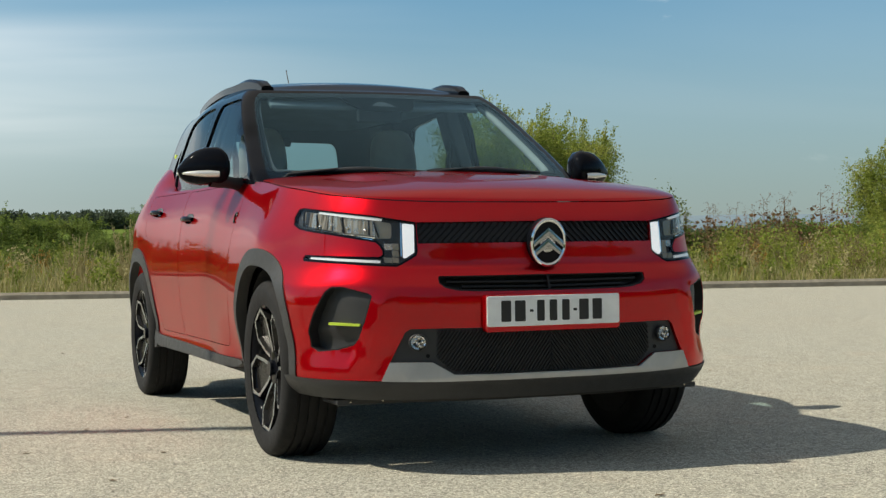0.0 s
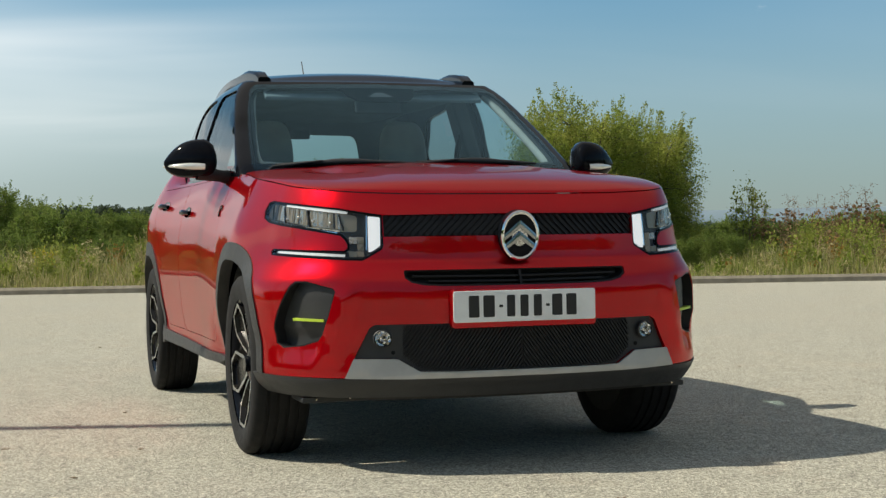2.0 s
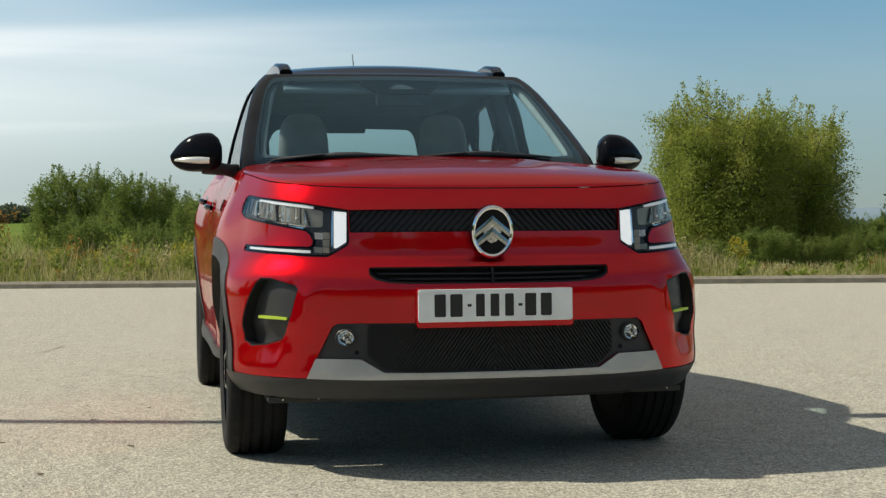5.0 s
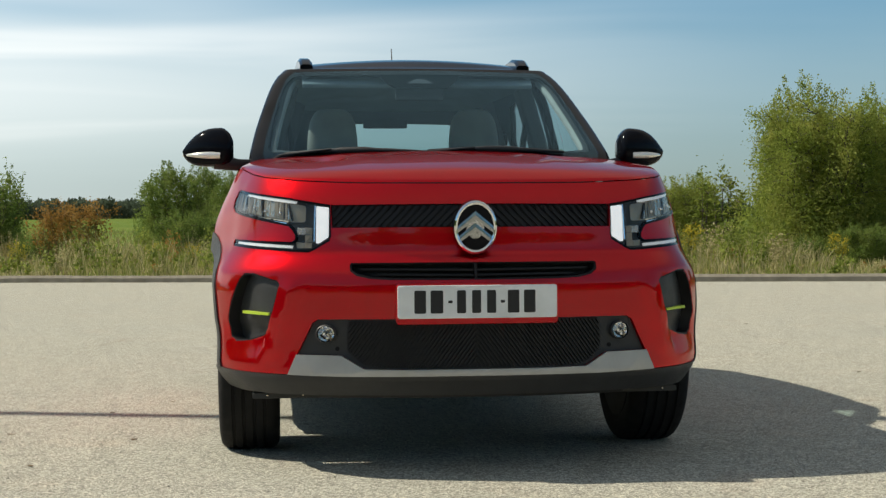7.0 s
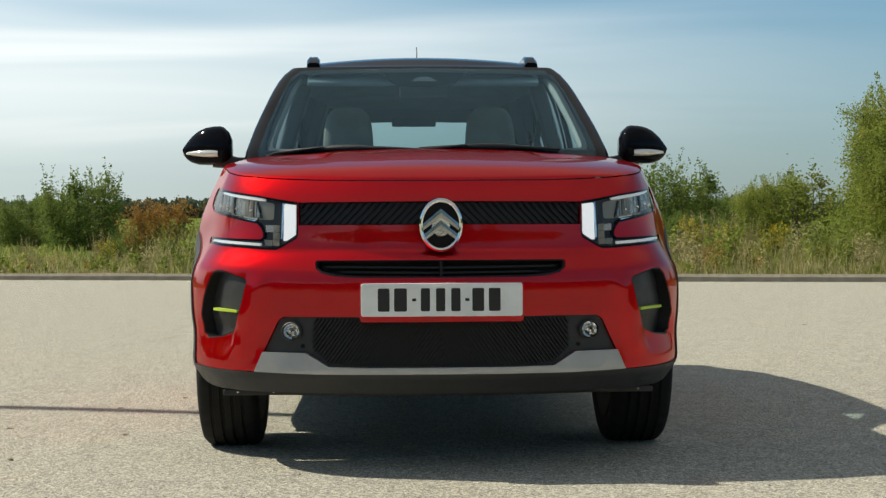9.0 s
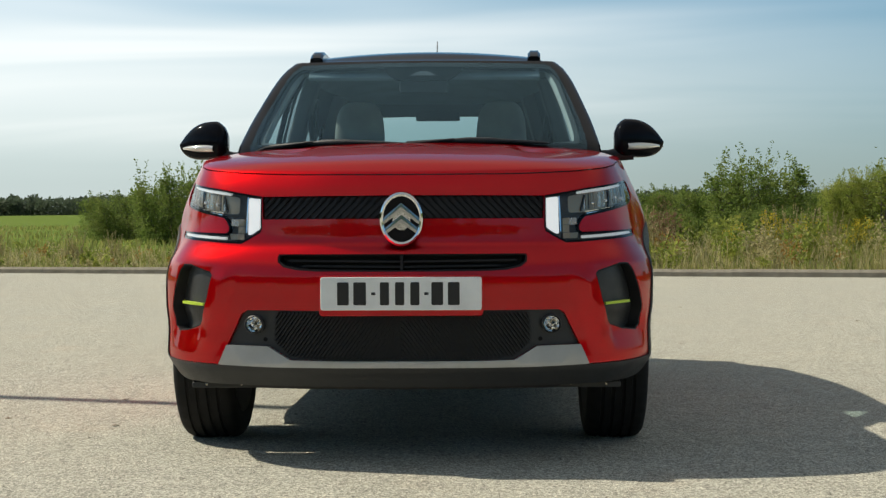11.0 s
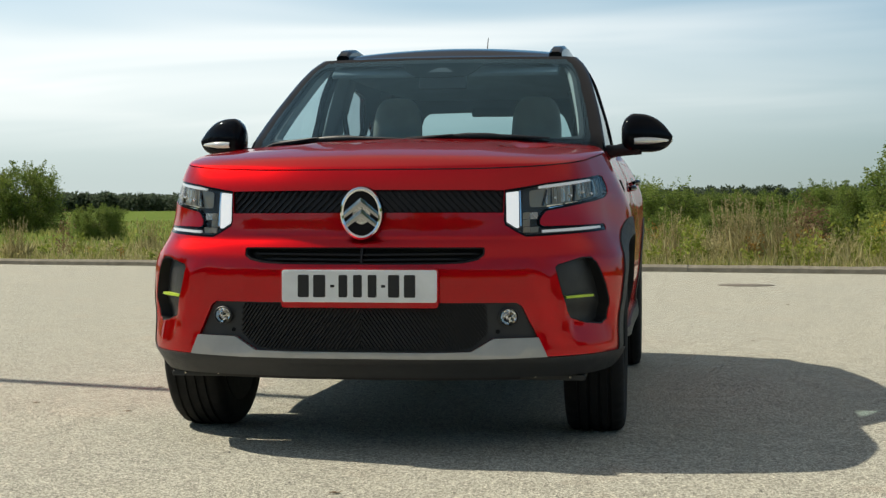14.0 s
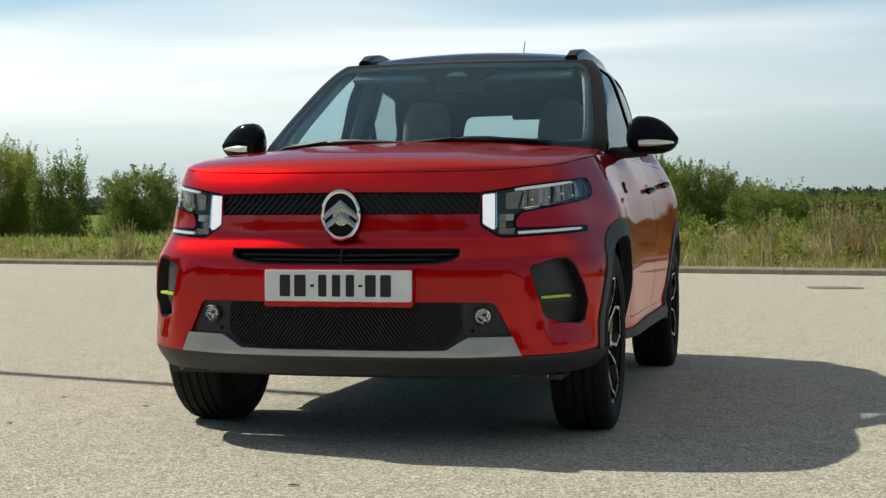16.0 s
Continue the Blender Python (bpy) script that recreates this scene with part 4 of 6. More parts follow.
BADGE_M = pose(0, .043, .8105, 4)
badge = ring_solid("badge", [(.0885, .03), (.0885, .002), (.082, -.006), (.076, -.006), (.073, -.001), (.0005, .001)], BADGE_M, (BLACK_GLOSS), car, 64, "oval emblem with chrome rim", (.80, 1.0))
ring_solid("badge_rim", [(.088, .0), (.0875, -.006), (.081, -.0105), (.0745, -.007), (.074, .0)], BADGE_M, CHROME, badge, 64, "", (.80, 1.0))
for apex, half, drop, th in ((.053, .060, .050, .026), (.014, .058, .046, .026)):
    v, f = [], []
    for sx in (-1, 1):
        top, low = [(0, apex), (half * sx, apex - drop)], [(0, apex - th), (half * sx * .97, apex - drop - th * .80)]
        mid = [((p[0] + q[0]) / 2, (p[1] + q[1]) / 2) for p, q in zip(top, low)]
        k = len(v)
        for line, d in ((top, -.006), (mid, -.0078), (low, -.0066)):
            v += [BADGE_M @ Vector((x, d, z)) for x, z in line]
        v += [BADGE_M @ Vector((x, .002, z)) for x, z in top + low]
        f += [(k, k + 1, k + 3, k + 2), (k + 2, k + 3, k + 5, k + 4), (k, k + 6, k + 7, k + 1), (k + 4, k + 5, k + 9, k + 8), (k + 1, k + 7, k + 9, k + 5, k + 3)]
    solid("chevron", v, f, EMBLEM, badge, smooth=False)
# tow-eye cap and small sensor marks
put("tow_cap", laid(skin, [(.435 + .030 * math.cos(a), .577 + .030 * math.sin(a)) for a in np.linspace(0, 2 * math.pi, 33)[:-1]], out=.0006, step=.02, wall=.003, sides=(-1,)), PAINT, car)
for side in (1, -1):
    ring_solid("sensor", [(.007, .004), (.007, -.001), (.0005, -.001)], on_skin(.458, .418, -.010, side), BLACK_GLOSS, car, 16)

# ---- bonnet ----
ZC = curve([(.10, .968), (.14, .987), (.20, 1.008), (.35, 1.040), (.60, 1.074), (.90, 1.103), (1.10, 1.121), (1.30, 1.137)])
S_A = s_at_y(1.22)


def bonnet_z(x, y):
    a = np.abs(x)
    z = ZC(y) - .042 * (a / .75) ** 2
    off = a - .46 + .05 * (1.1 - y)
    pocket = np.exp(-(off / np.where(off < 0, .042, .085)) ** 2) * _ease(.50, .80, y) * (1 - .85 * _ease(.88, 1.04, y))
    return z - .022 * pocket + .005 * np.exp(-((a - .34) / .06) ** 2) * _ease(.25, .7, y) * (1 - _ease(.85, 1.05, y))


def bonnet(s, k, out=0.0):
    """s along the shut line, k from the shut line (0) to the middle line (1)."""
    s, k = np.asarray(s, float), np.asarray(k, float)
    e = skin(s, SHUT(s) + .004, 0.0)
    yc = .46 + (1.085 - .46) * _ease(-.2, S_A + .25, s) / _ease(-.2, S_A + .25, S_A)
    x = e[:, 0] * (1 - k)
    y = e[:, 1] * (1 - k) + yc * k + .13 * ((1 - k) ** 2 - (1 - k)) * np.clip(s / S_A, 0, 1) ** 4
    d = np.hypot(x - e[:, 0], y - e[:, 1])
    r = .10 - .05 * _ease(.7, 1.3, s)
    w = np.sqrt(np.clip(1 - (1 - np.clip(d / r, 0, 1)) ** 2, 0, 1))
    h = bonnet_z(x, y)
    z = e[:, 2] + (h - e[:, 2]) * w
    return np.stack([x, y, z + out], -1)


def patch(surf, us, vs, out=0.0, sides=(1, -1)):
    """A grid of quads over a surface, on both halves, with smooth normals."""
    U, V = np.meshgrid(us, vs, indexing="ij")
    p = surf(U.ravel(), V.ravel(), out)
    nu, nv = len(us), len(vs)
    g = p.reshape(nu, nv, 3)
    n = np.cross(np.gradient(g, axis=0), np.gradient(g, axis=1)).reshape(-1, 3)
    n /= np.linalg.norm(n, axis=1)[:, None] + 1e-12
    f = [(i * nv + j, (i + 1) * nv + j, (i + 1) * nv + j + 1, i * nv + j + 1) for i in range(nu - 1) for j in range(nv - 1)]
    return merged((p, f, n), (p * FLIP, [q[::-1] for q in f], n * FLIP)) if len(sides) == 2 else (p, f, n)


KS = np.r_[np.linspace(0, .04, 5), np.linspace(.05, .3, 16), np.linspace(.33, 1, 22)]
put("bonnet", patch(bonnet, np.linspace(0, S_A, 90), KS), PAINT, car, "glossy red bonnet")

# ---- upper body ----
W = curve([(1.0, .735), (1.04, .743), (1.085, .756), (1.20, .738), (1.35, .699), (1.45, .667), (1.50, .643), (1.53, .623), (1.55, .601), (1.60, .56)])
YF = curve([(1.04, 1.06), (1.12, 1.155), (1.20, 1.295), (1.32, 1.525), (1.44, 1.765), (1.53, 1.945), (1.55, 1.985), (1.60, 2.085)])
BOW = curve([(1.04, .22), (1.12, .21), (1.55, .06), (1.60, .04)])
YR = curve([(1.04, 4.26), (1.15, 4.22), (1.35, 4.08), (1.55, 3.93), (1.60, 3.88)])
RC = .047
TAPER = .084


def cabin(u, z, out=0.0):
    """The upper body: u 0-1 windscreen, 1-2 front pillar, 2-3 flank, 3-4 rear pillar, 4-5 rear window."""
    u, z = np.asarray(u, float), np.asarray(z, float)
    w, yf, bow, yr = W(z), YF(z), BOW(z), YR(z)

    def at(uu):
        x, y = np.zeros_like(uu), np.zeros_like(uu)
        xa = w - RC
        ya = yf + bow * (xa / w) ** 2
        k = uu <= 1
        x[k], y[k] = (uu * xa)[k], (yf + bow * (uu * xa / w) ** 2)[k]
        y2 = ya + .048
        k = (uu > 1) & (uu <= 2)
        t = np.clip(uu - 1, 0, 1)
        slope = 2 * bow * xa / w ** 2
        mx, my = w - .006, ya + slope * (RC - .006)
        x[k] = ((1 - t) ** 2 * xa + 2 * t * (1 - t) * mx + t * t * w)[k]
        y[k] = ((1 - t) ** 2 * ya + 2 * t * (1 - t) * my + t * t * y2)[k]
        y3 = yr - .30
        k = (uu > 2) & (uu <= 3)
        t = np.clip(uu - 2, 0, 1)
        yy = y2 + (y3 - y2) * t
        taper = TAPER * _ease(2.6, 4.0, yy)
        bulge = .012 * np.sin(np.pi * np.clip((yy - y2) / (y3 - y2), 0, 1))
        x[k], y[k] = (w + bulge - taper)[k], yy[k]
        w3 = w - TAPER * _ease(2.6, 4.0, y3)
        k = (uu > 3) & (uu <= 4)
        t = np.clip(uu - 3, 0, 1)
        x[k] = ((1 - t) ** 2 * w3 + 2 * t * (1 - t) * (w3 - .005) + t * t * (w3 - .14))[k]
        y[k] = ((1 - t) ** 2 * y3 + 2 * t * (1 - t) * (yr - .06) + t * t * (yr - .03))[k]
        k = uu > 4
        t = np.clip(uu - 4, 0, 1)
        x[k], y[k] = ((w3 - .14) * (1 - t))[k], (yr - .03 * (1 - t) ** 2)[k]
        return np.stack([x, y, z], -1)
    p = at(np.clip(u, 0, 5))
    if np.any(out):
        h = .01
        du = at(np.clip(u + h, 0, 5)) - at(np.clip(u - h, 0, 5))
        n = np.stack([du[:, 1], -du[:, 0], 0 * du[:, 0]], -1)
        n /= np.linalg.norm(n, axis=1)[:, None] + 1e-12
        p = p + n * np.reshape(np.asarray(out, float), (-1, 1))
    return p


USCALE = .6


def cab(u, z, out=0.0):
    return cabin(np.asarray(u) / USCALE, z, out)


def flank_u(y, z):
    """The scaled u of a point of the flank given by y and z."""
    w, bow, yf, yr = W(z), BOW(z), YF(z), YR(z)
    y2 = yf + bow * ((w - RC) / w) ** 2 + .048
    y3 = yr - .30
    return USCALE * (2 + (y - y2) / (y3 - y2)), z


CLEAR_SCREEN = rounded([(-.02, 1.128), (.570, 1.128), (.582, 1.16), (.588, 1.45), (.573, 1.508), (-.02, 1.516)], .02)
CLEAR_SCREEN = [(max(s, -.02), z) for s, z in CLEAR_SCREEN]
FRONT_WIN = rounded([flank_u(y, z) for y, z in ((1.43, 1.112), (2.46, 1.112), (2.44, 1.30), (2.40, 1.512), (1.985, 1.508), (1.845, 1.455))], .03)
REAR_WIN = rounded([flank_u(y, z) for y, z in ((2.55, 1.112), (3.26, 1.120), (3.32, 1.30), (3.14, 1.475), (2.80, 1.508), (2.50, 1.512))], .03)
QUARTER = rounded([flank_u(y, z) for y, z in ((3.32, 1.13), (3.60, 1.17), (3.52, 1.30), (3.36, 1.36))], .02)
BACK_WIN = [(min(s, USCALE * 5.02), z) for s, z in rounded([(USCALE * 4.03, 1.18), (USCALE * 5.06, 1.17), (USCALE * 5.06, 1.455), (USCALE * 4.08, 1.445)], .06)]
CAB = [(0, 1.05), (USCALE * 5, 1.05), (USCALE * 5, 1.55), (0, 1.55)]
put("cabin_frame", laid(cab, CAB, [CLEAR_SCREEN, FRONT_WIN, REAR_WIN, QUARTER, BACK_WIN], step=.03, hole_wall=.02), BLACK_GLOSS, car, "black roof pillars and window frames")
put("windscreen", laid(cab, [(0, 1.08), (.580, 1.08), (.593, 1.13), (.595, 1.50), (.582, 1.532), (0, 1.538)], out=.0025, step=.04, wall=.004), SCREEN, car, "tinted windscreen").visible_shadow = True
for side in (1, -1):
    for name, poly in (("front_window", FRONT_WIN), ("rear_window", REAR_WIN), ("quarter_window", QUARTER)):
        put(name, laid(cab, poly, out=-.008, step=.05, sides=(side,)), SIDE_GLASS if name == "front_window" else PRIVACY, car)
put("tailgate_window", laid(cab, [(min(s, USCALE * 5), z) for s, z in BACK_WIN], out=-.008, step=.05), BACK_GLASS, car)



def hip(s, k, out=0.0):
    """From the top edge of the body up to the side glass, rising into the rear quarter."""
    s, k = np.asarray(s, float), np.asarray(k, float)
    z0 = SHUT(s) - .004
    e, below = skin(s, z0), skin(s, z0 - .02)
    t = e - below
    t /= np.linalg.norm(t, axis=1)[:, None]
    g = e[:, 1]
    zt = np.maximum(SHUT(s) + .016, 1.104 + .165 * _ease(3.0, 3.8, g))
    w, yr = W(zt), YR(zt)
    y3 = yr - .30
    tail = _ease(y3, y3 + .42, g)
    x = (w - TAPER * _ease(2.6, 4.0, np.minimum(g, y3)) + .004) * (1 - tail) + e[:, 0] * .86 * tail
    top = np.stack([x, np.minimum(g, yr - .03), zt], -1)
    mid = e + t * .45 * np.linalg.norm(top - e, axis=1)[:, None]
    k = k[:, None]
    return (1 - k) ** 2 * e + 2 * k * (1 - k) * mid + k * k * top + np.array([0, 0, out])


put("quarter_panel", patch(hip, np.linspace(s_at_y(1.45), S_END - .30, 100), np.linspace(0, 1, 10)), PAINT, car)

RZ = curve([(1.95, 1.55), (2.05, 1.580), (2.15, 1.603), (2.4, 1.638), (2.8, 1.658), (3.2, 1.650), (3.7, 1.61), (4.0, 1.56)])


def roof(u, k, out=0.0):
    u, k = np.asarray(u, float), np.asarray(k, float)
    e = cabin(u, np.full_like(u, 1.55))
    yc = 2.35 + 1.15 * _ease(0, 5, u)
    x, y = e[:, 0] * (1 - k), e[:, 1] * (1 - k) + yc * k
    d = np.hypot(x - e[:, 0], y - e[:, 1])
    w = 1 - (1 - np.clip(d / .19, 0, 1)) ** 2.2
    h = RZ(y) - .028 * (np.abs(x) / .5) ** 2
    return np.stack([x, y, e[:, 2] + (np.maximum(h, 1.55) - e[:, 2]) * w + out], -1)


ROOF_U = np.r_[np.linspace(0, 1, 20), np.linspace(1.1, 1.9, 9), np.linspace(2, 3, 30), np.linspace(3.1, 5, 24)]
put("roof", patch(roof, ROOF_U, KS), BLACK_GLOSS, car, "gloss black roof")
put("headliner", patch(roof, ROOF_U, np.linspace(.02, 1, 12), -.035), LINER, car)

# inner trim behind the pillars, so that the glass is set in a thick frame
put("pillar_trim", laid(cab, CAB, [[(max(s, -.02), z - (.07 if z < 1.2 and s < .52 else 0)) for s, z in shrunk(CLEAR_SCREEN, .013)], shrunk(FRONT_WIN, .004), shrunk(REAR_WIN, .004), shrunk(QUARTER, -.004), BACK_WIN], out=-.035, step=.05), PILLAR_TRIM, car)

# bright band along the cowl and wipers
cowl = put("cowl", patch(lambda u, k, out=0.0: cabin(u, 1.055 + .05 * k, .012 - .03 * np.asarray(k)), np.linspace(0, 1.2, 24), np.linspace(0, 1, 4)), BLACK_PLASTIC, car)
for x0, x1, lift in ((-.60, -.06, .0), (-.04, .53, .004)):
    wv, wf = [], []
    path = []
    for k in range(13):
        x = x0 + (x1 - x0) * k / 12
        z = 1.122 + .008 * math.sin(math.pi * k / 12) + lift
        u = abs(x) / (float(W(z)) - RC)
        p = cabin(np.array([u]), np.array([z]), np.array([.014]))[0]
        path.append(Vector((math.copysign(p[0], x), p[1], p[2])))
    tube(wv, wf, path, [.005 + .005 * math.sin(math.pi * k / 12) + (.004 if 5 <= k <= 7 else 0) for k in range(13)], 8)
    tube(wv, wf, [path[4] + Vector((0, -.01, .006)), path[0] + Vector((-.02, -.02, -.01)), path[0] + Vector((-.05, -.05, -.03))], [.005, .007, .009], 6)
    solid("wiper", wv, wf, BLACK_PLASTIC, car, "black windscreen wiper")

# ---- door mirrors ----


def mirror(side):
    """A rounded shell on a short foot, with a pale indicator strip."""
    n, m = 22, 28
    v, f = [], []
    for i in range(n + 1):
        t = 1 - (1 - i / n) ** 1.3                 # inboard to tip
        x = .822 + .213 * t
        begin = .42 + .58 * math.sqrt(min(1, t / .20))
        top_h = .098 * begin * (1 - (max(0, t - .22) / .79) ** 2.8)
        low_h = .066 * begin * math.sqrt(max(0, 1 - (max(0, t - .50) / .502) ** 2.4))
        mid_z = 1.146
        front = 1.447 + .10 * t ** 2.2 + .03 * (1 - min(1, t / .12)) ** 2
        depth = .17 * (top_h + low_h + .02) / .19 * (1 - .35 * t)
        for k in range(m):
            a = 2 * math.pi * k / m
            cy, cz = math.cos(a), math.sin(a)
            y = front + depth * .5 - depth * .5 * math.copysign(abs(cy) ** (.8 if cy > 0 else .35), cy)
            z = mid_z + (top_h if cz > 0 else low_h) * math.copysign(abs(cz) ** .9, cz)
            v.append(Vector((x * side, y, z)))
    for i in range(n):
        for k in range(m):
            a, b = i * m + k, i * m + (k + 1) % m
            f.append((a, b, b + m, a + m) if side > 0 else (a + m, b + m, b, a))
    f += [tuple(range(m)), tuple(n * m + k for k in range(m))]
    shell = solid("door_mirror", v, f, BLACK_GLOSS, car, "gloss black door mirror with pale indicator strip")
    bm_ = bmesh.new()
    bm_.from_mesh(shell.data)
    bmesh.ops.recalc_face_normals(bm_, faces=bm_.faces)
    bm_.to_mesh(shell.data), bm_.free()
    fv, ff = [], []
    tube(fv, ff, [Vector((.735 * side, 1.56, 1.078)), Vector((.80 * side, 1.525, 1.087)), Vector((.90 * side, 1.515, 1.102))], [.036, .026, .034], 10)
    solid("mirror_foot", fv, ff, BLACK_PLASTIC, shell)
    sv, sf = [], []
    pth, rad = [], []
    for k in range(14):
        t = .24 + .730 * k / 13
        x = .822 + .2155 * t
        front = 1.447 + .10 * t ** 2.2
        pth.append(Vector((x * side, front + .005 + .03 * max(0, t - .85) / .15, 1.122 + .008 * t)))
        rad.append(.007 + .0085 * math.sin(math.pi * min(1, .25 + .9 * k / 13)))
    tube(sv, sf, pth, rad, 8)
    solid("indicator", sv, sf, MIRROR_LED, shell, "pale indicator strip")
    return shell


mirror(1), mirror(-1)

# ---- roof rails and aerial ----
for side in (1, -1):
    rv, rf = [], []
    pth, rad = [], []
    for k in range(26):
        t = k / 25
        y = 2.06 + 1.55 * t
        x = .503 + .028 * math.sin(math.pi * t) - .03 * t
        base_z = float(RZ(np.array([y]))[0]) - .028 * (x / .5) ** 2
        hgt = .004 + .031 * min(1, .55 + t / .05) * (1 - .88 * _ease(.12, .40, t)) if t < .6 else .002 + .006 * min(1, (1 - t) / .08)
        pth.append((x * side, y, base_z, hgt))
    for x, y, z0, hgt in pth:
        for dx, dz in ((-.032, -.03), (-.029, hgt * .62), (-.018, hgt), (.018, hgt), (.029, hgt * .62), (.032, -.03)):
            rv.append((x + dx, y, z0 + dz))
    for k in range(25):
        for j in range(5):
            a = k * 6 + j
            rf.append((a, a + 1, a + 7, a + 6))
    rf += [tuple(range(6)), tuple(25 * 6 + j for j in range(6))]
    bm_ = bmesh.new()
    vs_ = [bm_.verts.new(p) for p in rv]
    for q in rf:
        bm_.faces.new([vs_[i] for i in q])
    from_bm("roof_rail", bm_, BLACK_GLOSS, car, "black roof rail")
av, af = [], []
tube(av, af, [Vector((.01, 3.47, 1.60)), Vector((.01, 3.52, 1.70)), Vector((.01, 3.61, 1.847))], [.006, .004, .0025], 6)
solid("aerial", av, af, BLACK_PLASTIC, car, "thin black roof aerial")
av, af = [], []
tube(av, af, [Vector((.01, 3.40, 1.625)), Vector((.01, 3.45, 1.645)), Vector((.01, 3.53, 1.62))], [.02, .025, .012], 10)
solid("aerial_foot", av, af, BLACK_GLOSS, car)

# ---- door handles and side badge ----
for side in (1, -1):
    for s, z in ((s_at_y(2.30), .95), (s_at_y(3.08), 1.0)):
        cup = ring_solid("handle_cup", [(.095, .004), (.095, -.0012), (.088, -.0005), (.0005, .001)], on_skin(s, z, .0, side), BLACK_GLOSS, car, 32, "", (1.0, .27))
        m = on_skin(s, z, .026, side)
        hv, hf = [], []
        tube(hv, hf, [m @ Vector((x, .018 * abs(x / .1) ** 3, 0)) for x in np.linspace(-.1, .1, 9)], [.010 + .004 * (1 - abs(x)) for x in np.linspace(-1, 1, 9)], 8)
        solid("door_handle", hv, hf, BLACK_GLOSS, cup, "gloss black door handle")
    m = on_skin(s_at_y(1.37), .935, .0015, side)
    bv, bf = [], []
    tube(bv, bf, [m @ Vector((.016 * math.cos(a) * (1 - .3 * (a > 4)), -.001, .022 * math.sin(a))) for a in np.linspace(.2, 5.4, 14)], [.004] * 14, 5)
    solid("side_emblem", bv, bf, INK, car, "small dark side emblem")

# lime corner tags at the rear quarter windows
for side in (1, -1):
    u, z = flank_u(3.66, 1.335)
    p = cab(np.array([u]), np.array([z]), np.array([.004]))[0]
    slab("lime_tag", .05, .022, .006, .004, Matrix.Translation((p[0] * side, p[1], p[2])) @ pose(0, 0, 0, 0, 0, 90 * side), LIME, car)

# ---- wheels ----


def tyre(parent, m):
    prof = [(.244, -.098), (.266, -.106), (.300, -.109), (.322, -.104), (.334, -.094), (.340, -.082)]
    for g in (-.055, -.019, .019, .055):
        prof += [(.3425, g - .007), (.335, g - .005), (.335, g + .005), (.3425, g + .007)]
    prof += [(.340, .082), (.334, .094), (.322, .104), (.300, .109), (.266, .106), (.244, .098)]
    n = 96
    v, f = [], []
    for r, d in prof:
        for k in range(n):
            a = 2 * math.pi * k / n
            notch = .003 if (k % 3 == 0 and abs(d) > .06 and r > .33) else 0
            v.append(m @ Vector((d, (r - notch) * math.cos(a), (r - notch) * math.sin(a))))
    for j in range(len(prof) - 1):
        f += [(j * n + k, j * n + (k + 1) % n, (j + 1) * n + (k + 1) % n, (j + 1) * n + k) for k in range(n)]
    bm_ = bmesh.new()
    vs_ = [bm_.verts.new(p) for p in v]
    for q in f:
        bm_.faces.new([vs_[i] for i in q])
    return from_bm("tyre", bm_, RUBBER, parent, "black tyre with straight grooves", 50)


def petal(m, ang, black, bright):
    """One arm of the wheel: a dark dished petal with a bright machined outline."""
    rim_pts = [(.056, -.45), (.112, -.50), (.190, -.46), (.246, -.24), (.246, .24), (.190, .46), (.112, .50), (.056, .45)]
    face = lambda r: .062 + .030 * (r - .06) / .17

    def at(r, a, dx):
        return m @ Vector((face(r) + dx, r * math.cos(ang + a), r * math.sin(ang + a)))
    outer = [at(r, a, 0) for r, a in rim_pts]
    inner_pts = [(r + (.010 if r < .09 else (-.013 if r > .2 else 0)), a * (1 - .0125 / (r * abs(a)))) for r, a in rim_pts]
    inner = [at(r, a, .001) for r, a in inner_pts]
    sunk = [at(r, a * .9, -.016) for r, a in inner_pts]
    deep = [at(r, a, -.05) for r, a in rim_pts]
    n = len(rim_pts)
    k = len(bright[0])
    bright[0].extend(outer + inner)
    bright[1].extend((k + i, k + (i + 1) % n, k + n + (i + 1) % n, k + n + i) for i in range(n) if not (rim_pts[i][0] < .07 and rim_pts[(i + 1) % n][0] < .07))
    k = len(black[0])
    black[0].extend(inner + sunk + outer + deep)
    for i in range(n):
        j = (i + 1) % n
        black[1].append((k + i, k + j, k + n + j, k + n + i))
        black[1].append((k + 2 * n + i, k + 2 * n + j, k + 3 * n + j, k + 3 * n + i))
    black[1].append(tuple(k + n + i for i in range(n)))
    # bolt well beside the arm
    return black, bright


